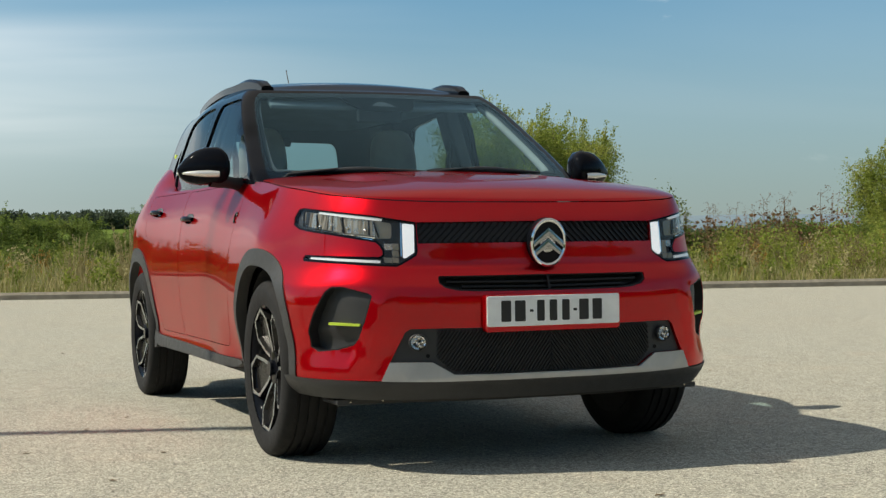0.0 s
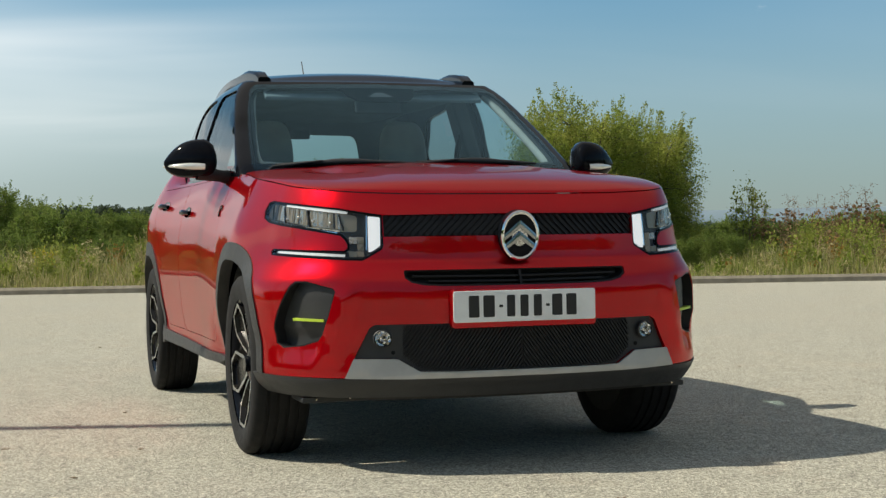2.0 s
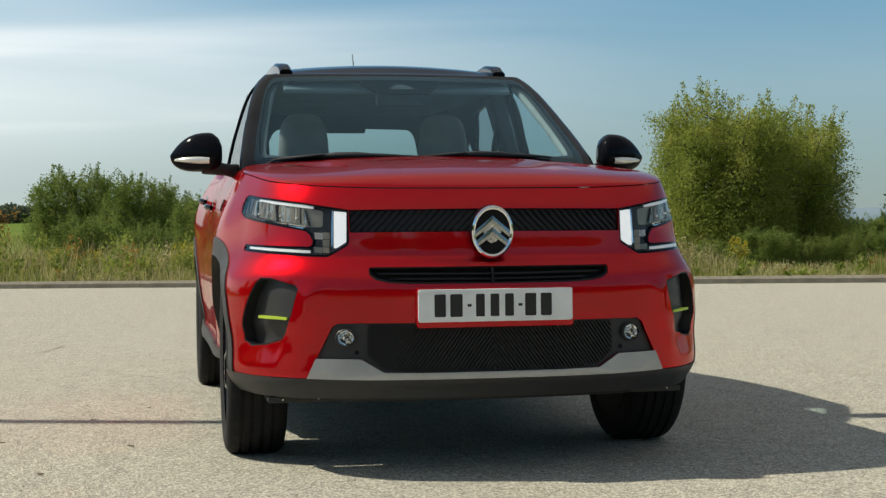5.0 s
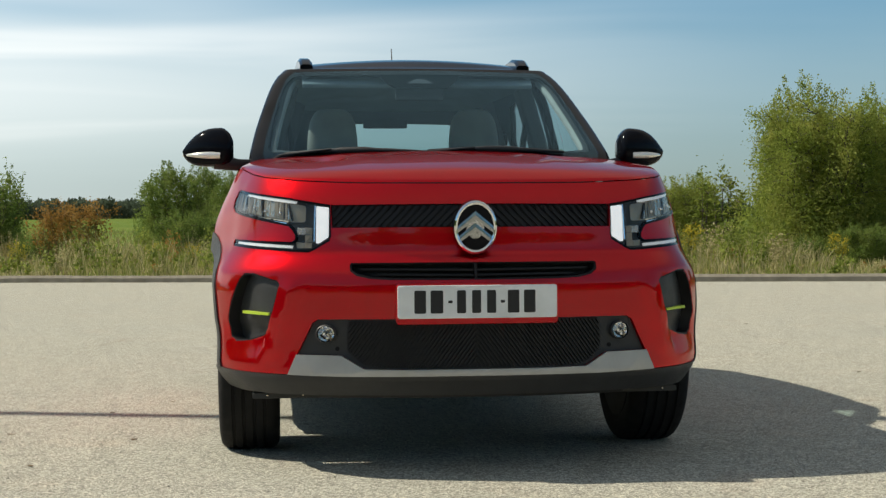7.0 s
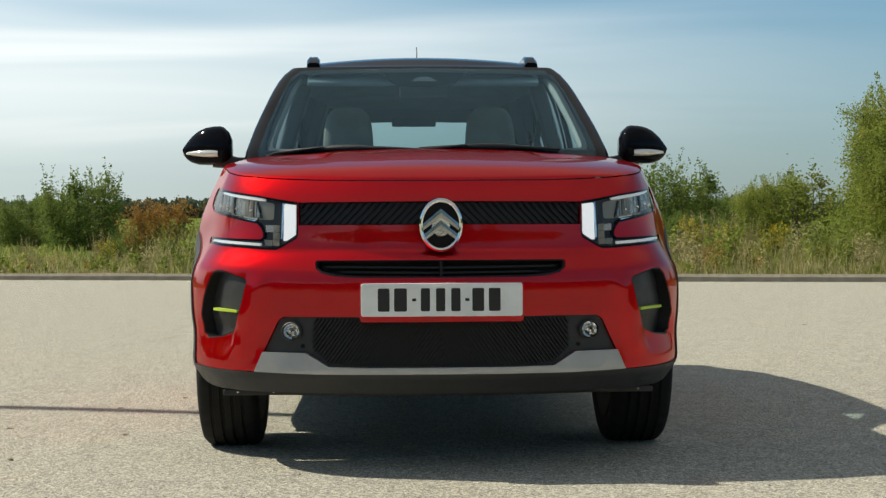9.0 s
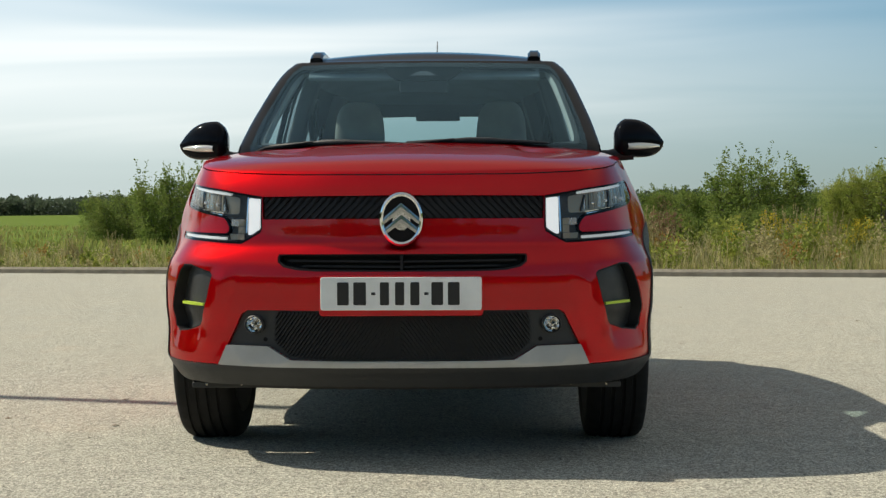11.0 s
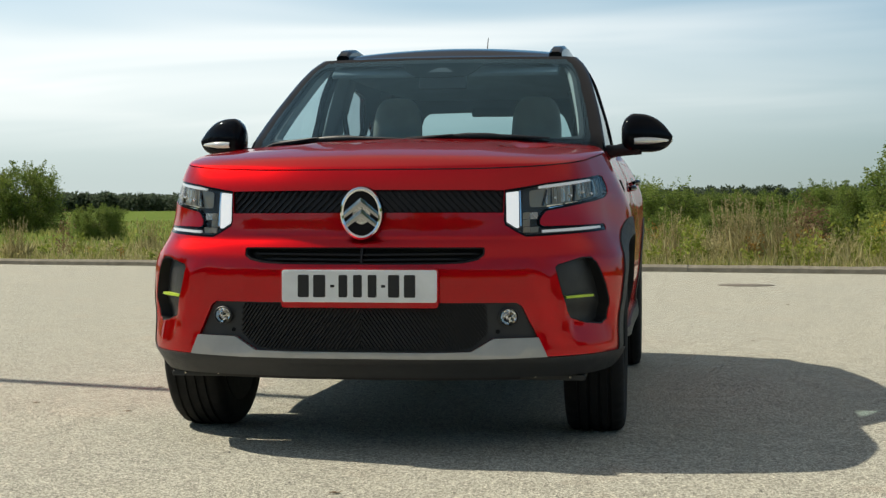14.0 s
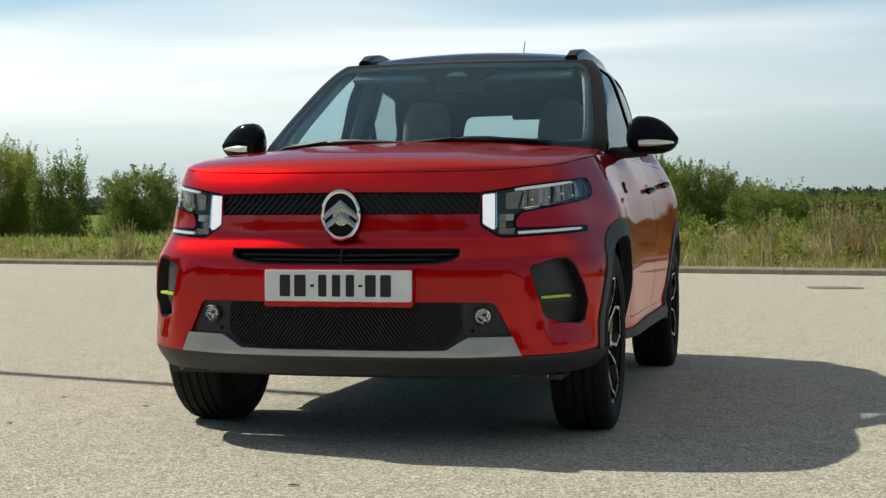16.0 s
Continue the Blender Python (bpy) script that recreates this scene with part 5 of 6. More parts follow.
def wheel(x, y, side, turn=0.0, spin=0.0):
    m = Matrix.Translation((x * side, y, TYRE_R - .004)) @ Matrix.Rotation(turn, 4, "Z") @ Matrix.Diagonal((side, 1, 1, 1)) @ Matrix.Rotation(spin, 4, "X")
    hub_v, hub_f = [], []
    prof = [(.244, .098), (.251, .100), (.251, .096), (.238, .090), (.222, .070), (.205, .03), (.20, -.06), (.215, -.095), (.232, -.098)]
    n = 72
    for r, d in prof:
        for k in range(n):
            a = 2 * math.pi * k / n
            hub_v.append(m @ Vector((d, r * math.cos(a), r * math.sin(a))))
    for j in range(len(prof) - 1):
        hub_f += [(j * n + k, j * n + (k + 1) % n, (j + 1) * n + (k + 1) % n, (j + 1) * n + k) for k in range(n)]
    bm_ = bmesh.new()
    vs_ = [bm_.verts.new(p) for p in hub_v]
    for q in hub_f:
        bm_.faces.new([vs_[i] for i in q])
    w = from_bm("wheel", bm_, BLACK_GLOSS, car, "black and machined silver five-arm alloy wheel")
    tyre(w, m)
    for k in range(5):
        black, bright = ([], []), ([], [])
        petal(m, 2 * math.pi * k / 5, black, bright)
        for name, (v, f), mat in (("spoke", black, ALLOY_DARK), ("spoke_edge", bright, ALLOY)):
            bm_ = bmesh.new()
            vs_ = [bm_.verts.new(p) for p in v]
            for q in f:
                bm_.faces.new([vs_[i] for i in q])
            from_bm(name, bm_, mat, w)
    axle = m @ Matrix.Rotation(radians(90), 4, "Z")
    ring_solid("centre_cap", [(.030, -.082), (.030, -.070), (.062, -.066), (.066, -.02)][::-1] + [(.028, -.084), (.0005, -.084)], axle, BLACK_GLOSS, w, 32)
    # dark disc added across the wheel's open back, in place of shade inside
    ring_solid("wheel_back_disc", [(.0005, .080), (.247, .096), (.247, .103), (.0005, .103)], axle, DARK, w, 40)
    ring_solid("brake_disc", [(.0005, -.005), (.15, -.007), (.15, .012), (.0005, .014)], axle, ALLOY_DARK, w, 40)
    return w


for side in (1, -1):
    wheel(.746, HUB_Y[0], side, 0.0, .25 * side)
    wheel(.772, HUB_Y[1], side, 0, .6)

# ---- underside, wheel wells ----
bm_ = bmesh.new()
bmesh.ops.create_cube(bm_, size=1)
for p in bm_.verts:
    p.co = Vector((p.co.x * 1.10, 2.15 + p.co.y * 3.9, .37 + p.co.z * .22))
from_bm("floor_pan", bm_, DARK, car)
bm_ = bmesh.new()
bmesh.ops.create_cube(bm_, size=1)
for p in bm_.verts:
    p.co = Vector((p.co.x * 1.60, 2.15 + p.co.y * 1.85, .43 + p.co.z * .30))
from_bm("sill_box", bm_, DARK, car)
for side in (1, -1):
    for k in range(2):
        v, f = [], []
        for i in range(25):
            a = math.pi * i / 24
            for x in (.56, .70 + .13 * _ease(.10, .55, math.sin(a))):
                v.append((x * side, HUB_Y[k] + .40 * math.cos(a), HUB_Z - .08 + .47 * math.sin(a)))
        f = [(2 * i, 2 * i + 1, 2 * i + 3, 2 * i + 2) for i in range(24)]
        f.append(tuple(2 * i for i in range(25)))
        solid("wheel_well", v, f, DARK, car, smooth=False)
for side in (1, -1):
    slab("undertray_tab", .26, .020, .18, .006, pose(.60 * side, .26, .250), BLACK_PLASTIC, car, seg=2)
    for x in (.56, .68):
        ring_solid("screw", [(.0038, .004), (.0038, -.002), (.0005, -.003)], pose(x * side, .259, .252), FACET, car, 10)

# ---- cabin inside ----
def soft_box(name, w, d, h, m, material, parent, label="", bevel=.03):
    bm_ = bmesh.new()
    bmesh.ops.create_cube(bm_, size=1)
    for p in bm_.verts:
        p.co = Vector((p.co.x * w, p.co.y * d, p.co.z * h))
    bmesh.ops.bevel(bm_, geom=list(bm_.edges), offset=bevel, segments=4, affect="EDGES", profile=.6)
    bmesh.ops.transform(bm_, matrix=m, verts=bm_.verts)
    return from_bm(name, bm_, material, parent, label, 60)


def cushion(name, w, d, h, m, material, parent, label="", p=.55):
    """A stuffed rounded block, a little narrower at its top."""
    v, f = [], []
    nu, nv = 32, 16
    sg = lambda c, e: math.copysign(abs(c) ** e, c)
    for j in range(nv + 1):
        b = -math.pi / 2 + math.pi * j / nv
        for i in range(nu):
            a = 2 * math.pi * i / nu
            z = sg(math.sin(b), p)
            k = 1 - .10 * z - .05 * z * z
            v.append(m @ Vector((w / 2 * k * sg(math.cos(b), p) * sg(math.cos(a), p + .1), d / 2 * sg(math.cos(b), p) * sg(math.sin(a), p + .1), h / 2 * z)))
    for j in range(nv):
        f += [(j * nu + i, j * nu + (i + 1) % nu, (j + 1) * nu + (i + 1) % nu, (j + 1) * nu + i) for i in range(nu)]
    return solid(name, v, f, material, parent, label)


soft_box("bulkhead", 1.34, 1.30, .05, pose(0, 1.10, .925), DARK, car, "", .015)
soft_box("dashboard", 1.40, .55, .16, pose(0, 1.72, 1.00), TRIM, car, "dark dashboard", .05)
soft_box("instrument_hood", .34, .22, .06, pose(.36, 1.72, 1.09), TRIM, car, "", .02)
for x in (-.36, .36):
    back_ = soft_box("front_seat", .46, .13, .56, pose(x, 2.66, .86, -10), SEAT, car, "pale grey cloth front seat with headrest", .06)
    cushion("headrest", .250, .12, .285, pose(x, 2.74, 1.288, -8), SEAT, back_)
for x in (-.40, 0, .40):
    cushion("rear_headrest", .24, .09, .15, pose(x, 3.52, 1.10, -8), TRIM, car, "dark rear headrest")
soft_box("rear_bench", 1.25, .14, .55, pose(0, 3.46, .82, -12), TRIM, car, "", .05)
for side in (1, -1):
    soft_box("door_lining", .05, 2.5, .55, pose(.735 * side, 2.55, .80), TRIM, car, "", .02)
    soft_box("parcel_side", .05, .9, .40, pose(.66 * side, 3.75, .95), TRIM, car, "", .02)
soft_box("cabin_floor", 1.45, 2.9, .10, pose(0, 2.7, .48), TRIM, car, "", .02)
soft_box("tailgate_lining", 1.3, .06, .62, pose(0, 4.10, .85), TRIM, car, "", .02)
wv, wf = [], []
wheel_m = pose(.36, 1.98, 1.04, 65)
tube(wv, wf, [wheel_m @ Vector((.17 * math.cos(a), .15 * math.sin(a), 0)) for a in np.linspace(0, 2 * math.pi, 33)], [.014] * 33, 8)
tube(wv, wf, [wheel_m @ Vector((-.16, 0, -.01)), wheel_m @ Vector((0, -.02, -.03)), wheel_m @ Vector((.16, 0, -.01))], [.014, .03, .014], 8)
solid("steering_wheel", wv, wf, TRIM, car, "dark steering wheel")
soft_box("brake_light", .26, .05, .062, pose(0, 3.98, 1.455), TRIM, car, "dark high brake light housing", .012)
soft_box("inside_mirror", .22, .03, .060, pose(0, 1.90, 1.425, -8), TRIM, car, "dark inside mirror", .012)
for side in (1, -1):
    # the visor's bluish colour stands in for sky reflected along the screen's top
    soft_box("sun_visor", .42, .13, .022, pose(.315 * side, 1.985, 1.497, 34), VISOR_SKY_TINT, car, "sun visor coloured like the sky reflected in the windscreen", .009)
    lv_, lf_ = [], []
    line = []
    for z in np.linspace(1.09, 1.49, 12):
        p = cabin(np.array([1.0]), np.array([z]))[0]
        line.append(Vector(((p[0] - .037) * side, p[1] + .072, z)))
    tube(lv_, lf_, line, [.026 - .010 * k / 11 for k in range(12)], 10)
    solid("pillar_lining", lv_, lf_, LINING_PALE, car, "pale moulded pillar lining")
for side in (1, -1):
    for y, dy in ((2.47, .155), (3.40, .26)):
        x0, x1 = float(W(1.12)) - .075, float(W(1.49)) - .075
        tilt_in = math.degrees(math.atan2(x0 - x1, .37))
        soft_box("pillar_cover", .07, dy, .44, pose((x0 + x1) / 2 * side - TAPER * float(_ease(2.6, 4.0, y)) * side, y, 1.30, 0, -tilt_in * side, 0), TRIM, car, "dark pillar lining", .02)
    belt_v, belt_f = [], []
    tube(belt_v, belt_f, [Vector((.60 * side, 2.44, 1.40)), Vector((.57 * side, 2.45, 1.25)), Vector((.56 * side, 2.47, 1.02))], [.018, .016, .016], 6)
    solid("seat_belt", belt_v, belt_f, INK, car, "dark seat belt")
FRIT = rounded([(-.02, 1.435), (.115, 1.440), (.160, 1.475), (.200, 1.530), (-.02, 1.530)], .02)
put("camera_housing", laid(cab, [(max(s, 0), z) for s, z in FRIT], out=-.012, step=.03, wall=.02), FRIT_BLACK, car)
put("camera_window", laid(cab, [(0, 1.466), (.060, 1.466), (.020, 1.490), (0, 1.492)], out=-.009, step=.02), TRIM, car, "grey camera window")


# ---- bushes ----


def more(kind, x, y, turn, scale, label=""):
    m = Matrix.Translation((x, y, float(rise(x, y)) - .03)) @ Matrix.Rotation(turn, 4, "Z")
    ob = copy_thing(kind, m)
    ob.scale = scale if isinstance(scale, tuple) else (scale,) * 3
    if label:
        tagged(ob, label)
    return ob


big_bush = make_bush("bush", "tall broad green bush with yellowing shoots behind the kerb", 11, 4.0, 4.2, 26, 135000, .060, LEAF_MAIN, 1.45)
stand(big_bush, 13.55, 28.3, .3)
big_bush.scale = (.86, .86, .93)
mid_bush = make_bush("bush", "dense rounded dark green shrub in the meadow", 23, 3.2, 4.2, 16, 46000, .080, LEAF_DEEP, 1.6)
stand(mid_bush, -4.5, 57.2, 1.0)
light_bush = make_bush("bush", "loose light green shrub with upright shoots", 37, 2.6, 2.9, 16, 21000, .080, LEAF_DEEP, 2.4)
stand(light_bush, -10.5, 46.3, .4)
for ob in (big_bush, mid_bush, light_bush):
    tagged(ob, group=GREENS)
more(big_bush, 11.5, 27.0, 2.2, (.86, .86, .98))
more(big_bush, 21.7, 24.2, 4.1, (.85, .85, .80))
more(big_bush, 9.6, 31.0, 5.0, (.5, .5, .52))
more(light_bush, 8.3, 38.6, 1.7, (1.1, 1.1, .98))
more(mid_bush, 11.7, 41.8, 2.5, (.8, .8, .55))
more(mid_bush, 6.4, 42.0, 4.5, (.7, .7, .55))
more(mid_bush, -.4, 55.3, 3.3, (.75, .75, .68))
more(mid_bush, 2.6, 53.0, .4, (.7, .7, .5))
more(mid_bush, -14.0, 53.7, .2, (.95, .95, .60))
more(mid_bush, -1.9, 53.0, 5.1, (.72, .72, .88))
more(light_bush, .9, 50.3, 2.9, (1.1, 1.1, .72))
more(mid_bush, 4.6, 55.0, 1.2, (1.0, 1.0, .50))
more(big_bush, -36.5, 60.3, 1.2, (1.1, 1.1, 1.18), "tall dark green bush among the meadow trees")
more(light_bush, -32.0, 58.5, .9, (1.0, 1.0, 1.45))
more(mid_bush, -30.0, 63.2, 2.0, (1.05, 1.05, 1.03))
more(mid_bush, -19.5, 46.7, .5, (.5, .5, .40))
sapling = make_bush("sapling", "thin upright sapling with sparse light leaves", 41, 2.0, 1.0, 6, 1500, .075, LEAF_LIGHT, 2.2, .25, "sapling")
stand(sapling, 16.3, 27.3, 1.3)
more(sapling, 9.9, 29.3, 2.0, (1.5, 1.5, 1.1)), more(sapling, 10.6, 28.6, 4.0, (1.3, 1.3, .9))
more(mid_bush, 19.6, 24.2, 2.4, (.5, .5, .36))
more(light_bush, 21.2, 23.6, 3.4, (.7, .7, .45))
for k, (x, y, s) in enumerate(((1.1, 30.5, .36), (2.6, 29.0, .34), (-1.2, 31.5, .42), (4.2, 28.2, .36), (-2.8, 33.0, .5), (6.8, 29.0, .36), (-6.6, 33.0, .30), (15.3, 30.4, .40), (16.6, 31.2, .42), (17.8, 30.2, .38), (19.0, 29.4, .40), (20.4, 28.4, .42), (15.9, 27.6, .30), (17.4, 27.2, .32), (10.4, 24.5, .24), (11.5, 24.3, .27), (12.7, 24.4, .26), (13.8, 24.3, .25), (14.8, 24.6, .24))):
    more(mid_bush if k % 2 else light_bush, x, y, k * 1.1, (s * 1.3, s * 1.3, s))

# ---- far woods ----


def woods(name, label, seed, belt, count, card, material):
    """A belt of far trees: clumps of leaf cards heaped into uneven crowns along a line."""
    rng = np.random.default_rng(seed)
    (x0, y0), (x1, y1), height, deep = belt
    length = math.hypot(x1 - x0, y1 - y0)
    n = max(6, int(length / (height * .30)))
    heads = rng.random(n)
    per = rng.integers(0, n, count)
    along = (heads[per] * length)
    size = height * (.30 + .12 * rng.random(n))[per]
    tall = height * (.78 + .22 * rng.random(n))[per]
    d = rng.normal(size=(count, 3))
    d /= np.linalg.norm(d, axis=1)[:, None]
    rad = rng.random(count) ** .4
    back = rng.random(n)[per] * deep
    ux, uy = (x1 - x0) / length, (y1 - y0) / length
    l = along + d[:, 0] * rad * size
    b = back + d[:, 1] * rad * size
    z = np.maximum(.1, (tall - size * .9) + d[:, 2] * rad * size * .95)
    fill = rng.random(count) < .55
    l[fill], z[fill] = rng.random(fill.sum()) * length, rng.random(fill.sum()) * height * .80
    c = np.stack([x0 + ux * l - uy * b, y0 + uy * l + ux * b, z], 1)
    c[:, 2] += rise(c[:, 0], c[:, 1])
    v, f = leaves(rng, c, d, card, .1)
    return tagged(solid(name, v, f, material, smooth=False), label, "woods", kind="stuff")


woods("far_woods", "dark distant tree line beyond the green field, haze in its colour", 5, ((-330, 300), (70, 345), 4.6, 14.0), 140000, .80, HAZED_LEAF)
woods("far_woods", "dark distant tree line beyond the green field, haze in its colour", 6, ((60, 330), (420, 210), 3.6, 14.0), 50000, .9, HAZED_LEAF)
woods("woods", "green trees around the far side of the lot", 7, ((70, -46), (-60, -44), 9.0, 8.0), 42000, 1.1, LEAF_DEEP)
woods("woods", "green trees around the far side of the lot", 8, ((-36, -46), (-36, 30), 8.0, 8.0), 26000, .9, LEAF_DEEP)
woods("woods", "green trees around the far side of the lot", 9, ((66, 5), (66, -46), 10.0, 8.0), 20000, 1.0, LEAF_DEEP)

# far hills, the blue haze of the air put into their colour
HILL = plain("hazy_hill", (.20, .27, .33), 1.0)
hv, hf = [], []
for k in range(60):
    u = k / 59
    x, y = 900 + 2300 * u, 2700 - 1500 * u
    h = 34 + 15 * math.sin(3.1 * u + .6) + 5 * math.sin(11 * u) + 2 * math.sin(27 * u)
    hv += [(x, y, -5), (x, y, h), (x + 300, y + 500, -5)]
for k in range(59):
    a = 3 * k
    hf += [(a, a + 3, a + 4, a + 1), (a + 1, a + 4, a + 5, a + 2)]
tagged(solid("backdrop", hv, hf, HILL), "far hills on the horizon, coloured pale blue for the haze", "hills", kind="structure")

# ---- grass ----


def mown(x, d):
    """Lower growth in the gap in front of the tall bush."""
    return 1 - .72 * np.clip(1.5 - np.abs(x - 9.1 - .47 * d) / (1.4 + .05 * d), 0, 1)


def blades(name, label, seed, count, material, depth, low, high, near=.15, lean=.25, width=.008, span=(-34, 42), patch_size=2.2, keep=.5):
    """A strip of upright grass behind the kerb, in uneven tufts."""
    rng = np.random.default_rng(seed)
    k = rng.uniform(*span, count)
    d = near + depth * rng.random(count) ** 1.35
    x = KERB_DIR.x * k + KERB_NOR.x * d
    y = 20.5 + KERB_DIR.y * k + KERB_NOR.y * d
    tuft = np.array([noise.noise(Vector((a / patch_size, b / patch_size, seed))) for a, b in zip(x, y)])
    ok = tuft > (rng.random(count) - keep) * 1.1
    k, d, x, y, tuft = k[ok], d[ok], x[ok], y[ok], tuft[ok]
    n = len(k)
    h = (low + (high - low) * rng.random(n)) * (.32 + .68 * np.clip((d - near) / 2.2, 0, 1)) * (1 + .45 * tuft) * np.where(x < -5, .50, 1) * mown(x, d)
    a = rng.uniform(0, 2 * np.pi, n)
    side = np.stack([np.cos(a), np.sin(a), 0 * a], 1)
    tip = np.stack([rng.normal(size=n) * lean, rng.normal(size=n) * lean, 0 * a], 1) * h[:, None]
    root = np.stack([x, y, rise(x, y) - .02], 1)
    w = (width * rng.uniform(.6, 1.5, n))[:, None]
    up = np.array([0, 0, 1]) * h[:, None]
    mid = root + up * .55 + tip * .35
    verts = np.stack([root - side * w, root + side * w, mid - side * w * .8, mid + side * w * .8, root + up + tip], 1).reshape(-1, 3)
    b = 5 * np.arange(n)
    quads = np.stack([b, b + 1, b + 3, b + 2], 1)
    tris = np.stack([b + 2, b + 3, b + 4], 1)
    ob = solid(name, verts, [tuple(q) for q in quads] + [tuple(q) for q in tris], material, smooth=False)
    return tagged(ob, label, "grass", kind="stuff")


blades("green_grass", "rough green grass along the kerb", 31, 52000, GRASS, 11.0, .22, .58, width=.010)
blades("dry_grass", "tall straw-coloured dry grass with seed heads", 32, 52000, STRAW, 8.0, .36, .80, near=.5, width=.0075, keep=.42)
blades("short_grass", "short dry grass at the kerb's edge", 33, 26000, STRAW, 1.6, .18, .38, near=.16, width=.009, keep=.6)
blades("meadow_grass", "green meadow grass in the field", 34, 34000, GRASS, 60.0, .35, .60, near=9.0, width=.03, span=(-60, 60), patch_size=9.0, keep=.6)



def thicket(name, label, seed, clumps, material, depth, low, high, leaf, near=.4, span=(-32, 40)):
    """Leafy clumps of wild plants scattered behind the kerb: heaps of small leaves on upright shoots."""
    rng = np.random.default_rng(seed)
    k, d = rng.uniform(*span, clumps), near + depth * rng.random(clumps) ** 1.2
    x, y = KERB_DIR.x * k + KERB_NOR.x * d, 20.5 + KERB_DIR.y * k + KERB_NOR.y * d
    tall = (low + (high - low) * rng.random(clumps) ** 1.6) * (.45 + .55 * np.clip(d / 2.5, 0, 1)) * np.where(x < -5, .52, 1) * mown(x, d)
    wide = tall * rng.uniform(.25, .55, clumps)
    count = np.maximum(30, (150 * tall * wide / .2)).astype(int)
    per = np.repeat(np.arange(clumps), count)
    n = len(per)
    shoot = rng.integers(0, 9, n)
    ang = shoot * 2.4 + per
    lean = wide[per] * (.25 + .1 * shoot / 2)
    u = rng.random(n) ** .8
    top = tall[per] * (.6 + .4 * ((shoot * 37 + per * 13) % 10) / 10)
    r_ = wide[per] * .28 * (1.1 - .7 * u)
    c = np.stack([x[per] + np.cos(ang) * lean * u + rng.normal(size=n) * r_, y[per] + np.sin(ang) * lean * u + rng.normal(size=n) * r_, top * u], 1)
    c[:, 2] += rise(c[:, 0], c[:, 1])
    out = np.stack([np.cos(ang), np.sin(ang), .8 + 0 * ang], 1) * .6
    v, f = leaves(rng, c, out, leaf, -.2)
    return tagged(solid(name, v, f, material, smooth=False), label, "weeds", kind="stuff")


thicket("wild_weeds", "leafy yellow-green weeds in clumps among the grass", 51, 330, LEAF_LIGHT, 8.0, .35, 1.05, .085)
thicket("wild_weeds", "dull green weeds in clumps among the grass", 52, 260, LEAF_MAIN, 8.0, .35, 1.15, .075)
thicket("dry_weeds", "dry straw-coloured feathery weeds among the grass", 53, 260, STRAW, 6.0, .40, 1.0, .060)
thicket("wild_weeds", "olive scrub and tall weeds beside the big bush", 55, 210, LEAF_MAIN, 9.0, .6, 1.25, .070, 2.0, (14.5, 26))
thicket("dry_weeds", "brown dry weeds beside the big bush", 56, 150, BROWN_STRAW, 9.0, .6, 1.2, .055, 1.5, (13.5, 26))
thicket("rusty_weeds", "rust-red bush weeds by the far kerb", 57, 36, RUST, 4.0, .8, 1.35, .055, 2.5, (18.2, 22))
thicket("rusty_weeds", "rusty brown withered weeds among the grass", 54, 110, RUST, 5.0, .35, .95, .055, 1.0)

# ---- single weeds ----


def make_weed(name, label, seed, height, stems, head, material, head_material, fluffy):
    r, rng = random.Random(seed), np.random.default_rng(seed)
    root = tagged(new(name), label, "weed", "weeds behind the kerb")
    sv, sf, tops = [], [], []
    for s in range(stems):
        a = r.uniform(0, 6.28)
        foot = Vector((math.cos(a), math.sin(a), 0)) * r.random() * .12 * height
        tip = foot * r.uniform(1.5, 3.5) + Vector((0, 0, height * r.uniform(.7, 1)))
        tube(sv, sf, [foot, foot.lerp(tip, .5), tip], [.008, .006, .003], 4)
        for _ in range(5):
            q = foot.lerp(tip, r.uniform(.45, 1))
            e = q + Vector((r.uniform(-1, 1), r.uniform(-1, 1), r.uniform(.2, 1))) * .13 * height
            tube(sv, sf, [q, e], [.004, .002], 3)
            tops.append(e)
        tops.append(tip)
    solid("stem", sv, sf, material, root)
    t = np.array([tuple(p) for p in tops])
    n = fluffy
    c = t[rng.integers(0, len(t), n)] + rng.normal(size=(n, 3)) * head * np.array([1, 1, 1.3])
    v, f = leaves(rng, c, rng.normal(size=(n, 3)), head * .9)
    tagged(solid("flower_head", v, f, head_material, root, smooth=False), kind="stuff")
    lc = np.stack([rng.normal(size=200) * .10 * height, rng.normal(size=200) * .10 * height, rng.random(200) * height * .75], 1)
    v, f = leaves(rng, lc, rng.normal(size=(200, 3)), .10)
    tagged(solid("leaf", v, f, GRASS if fluffy > 200 else material, root, smooth=False), kind="stuff")
    return root


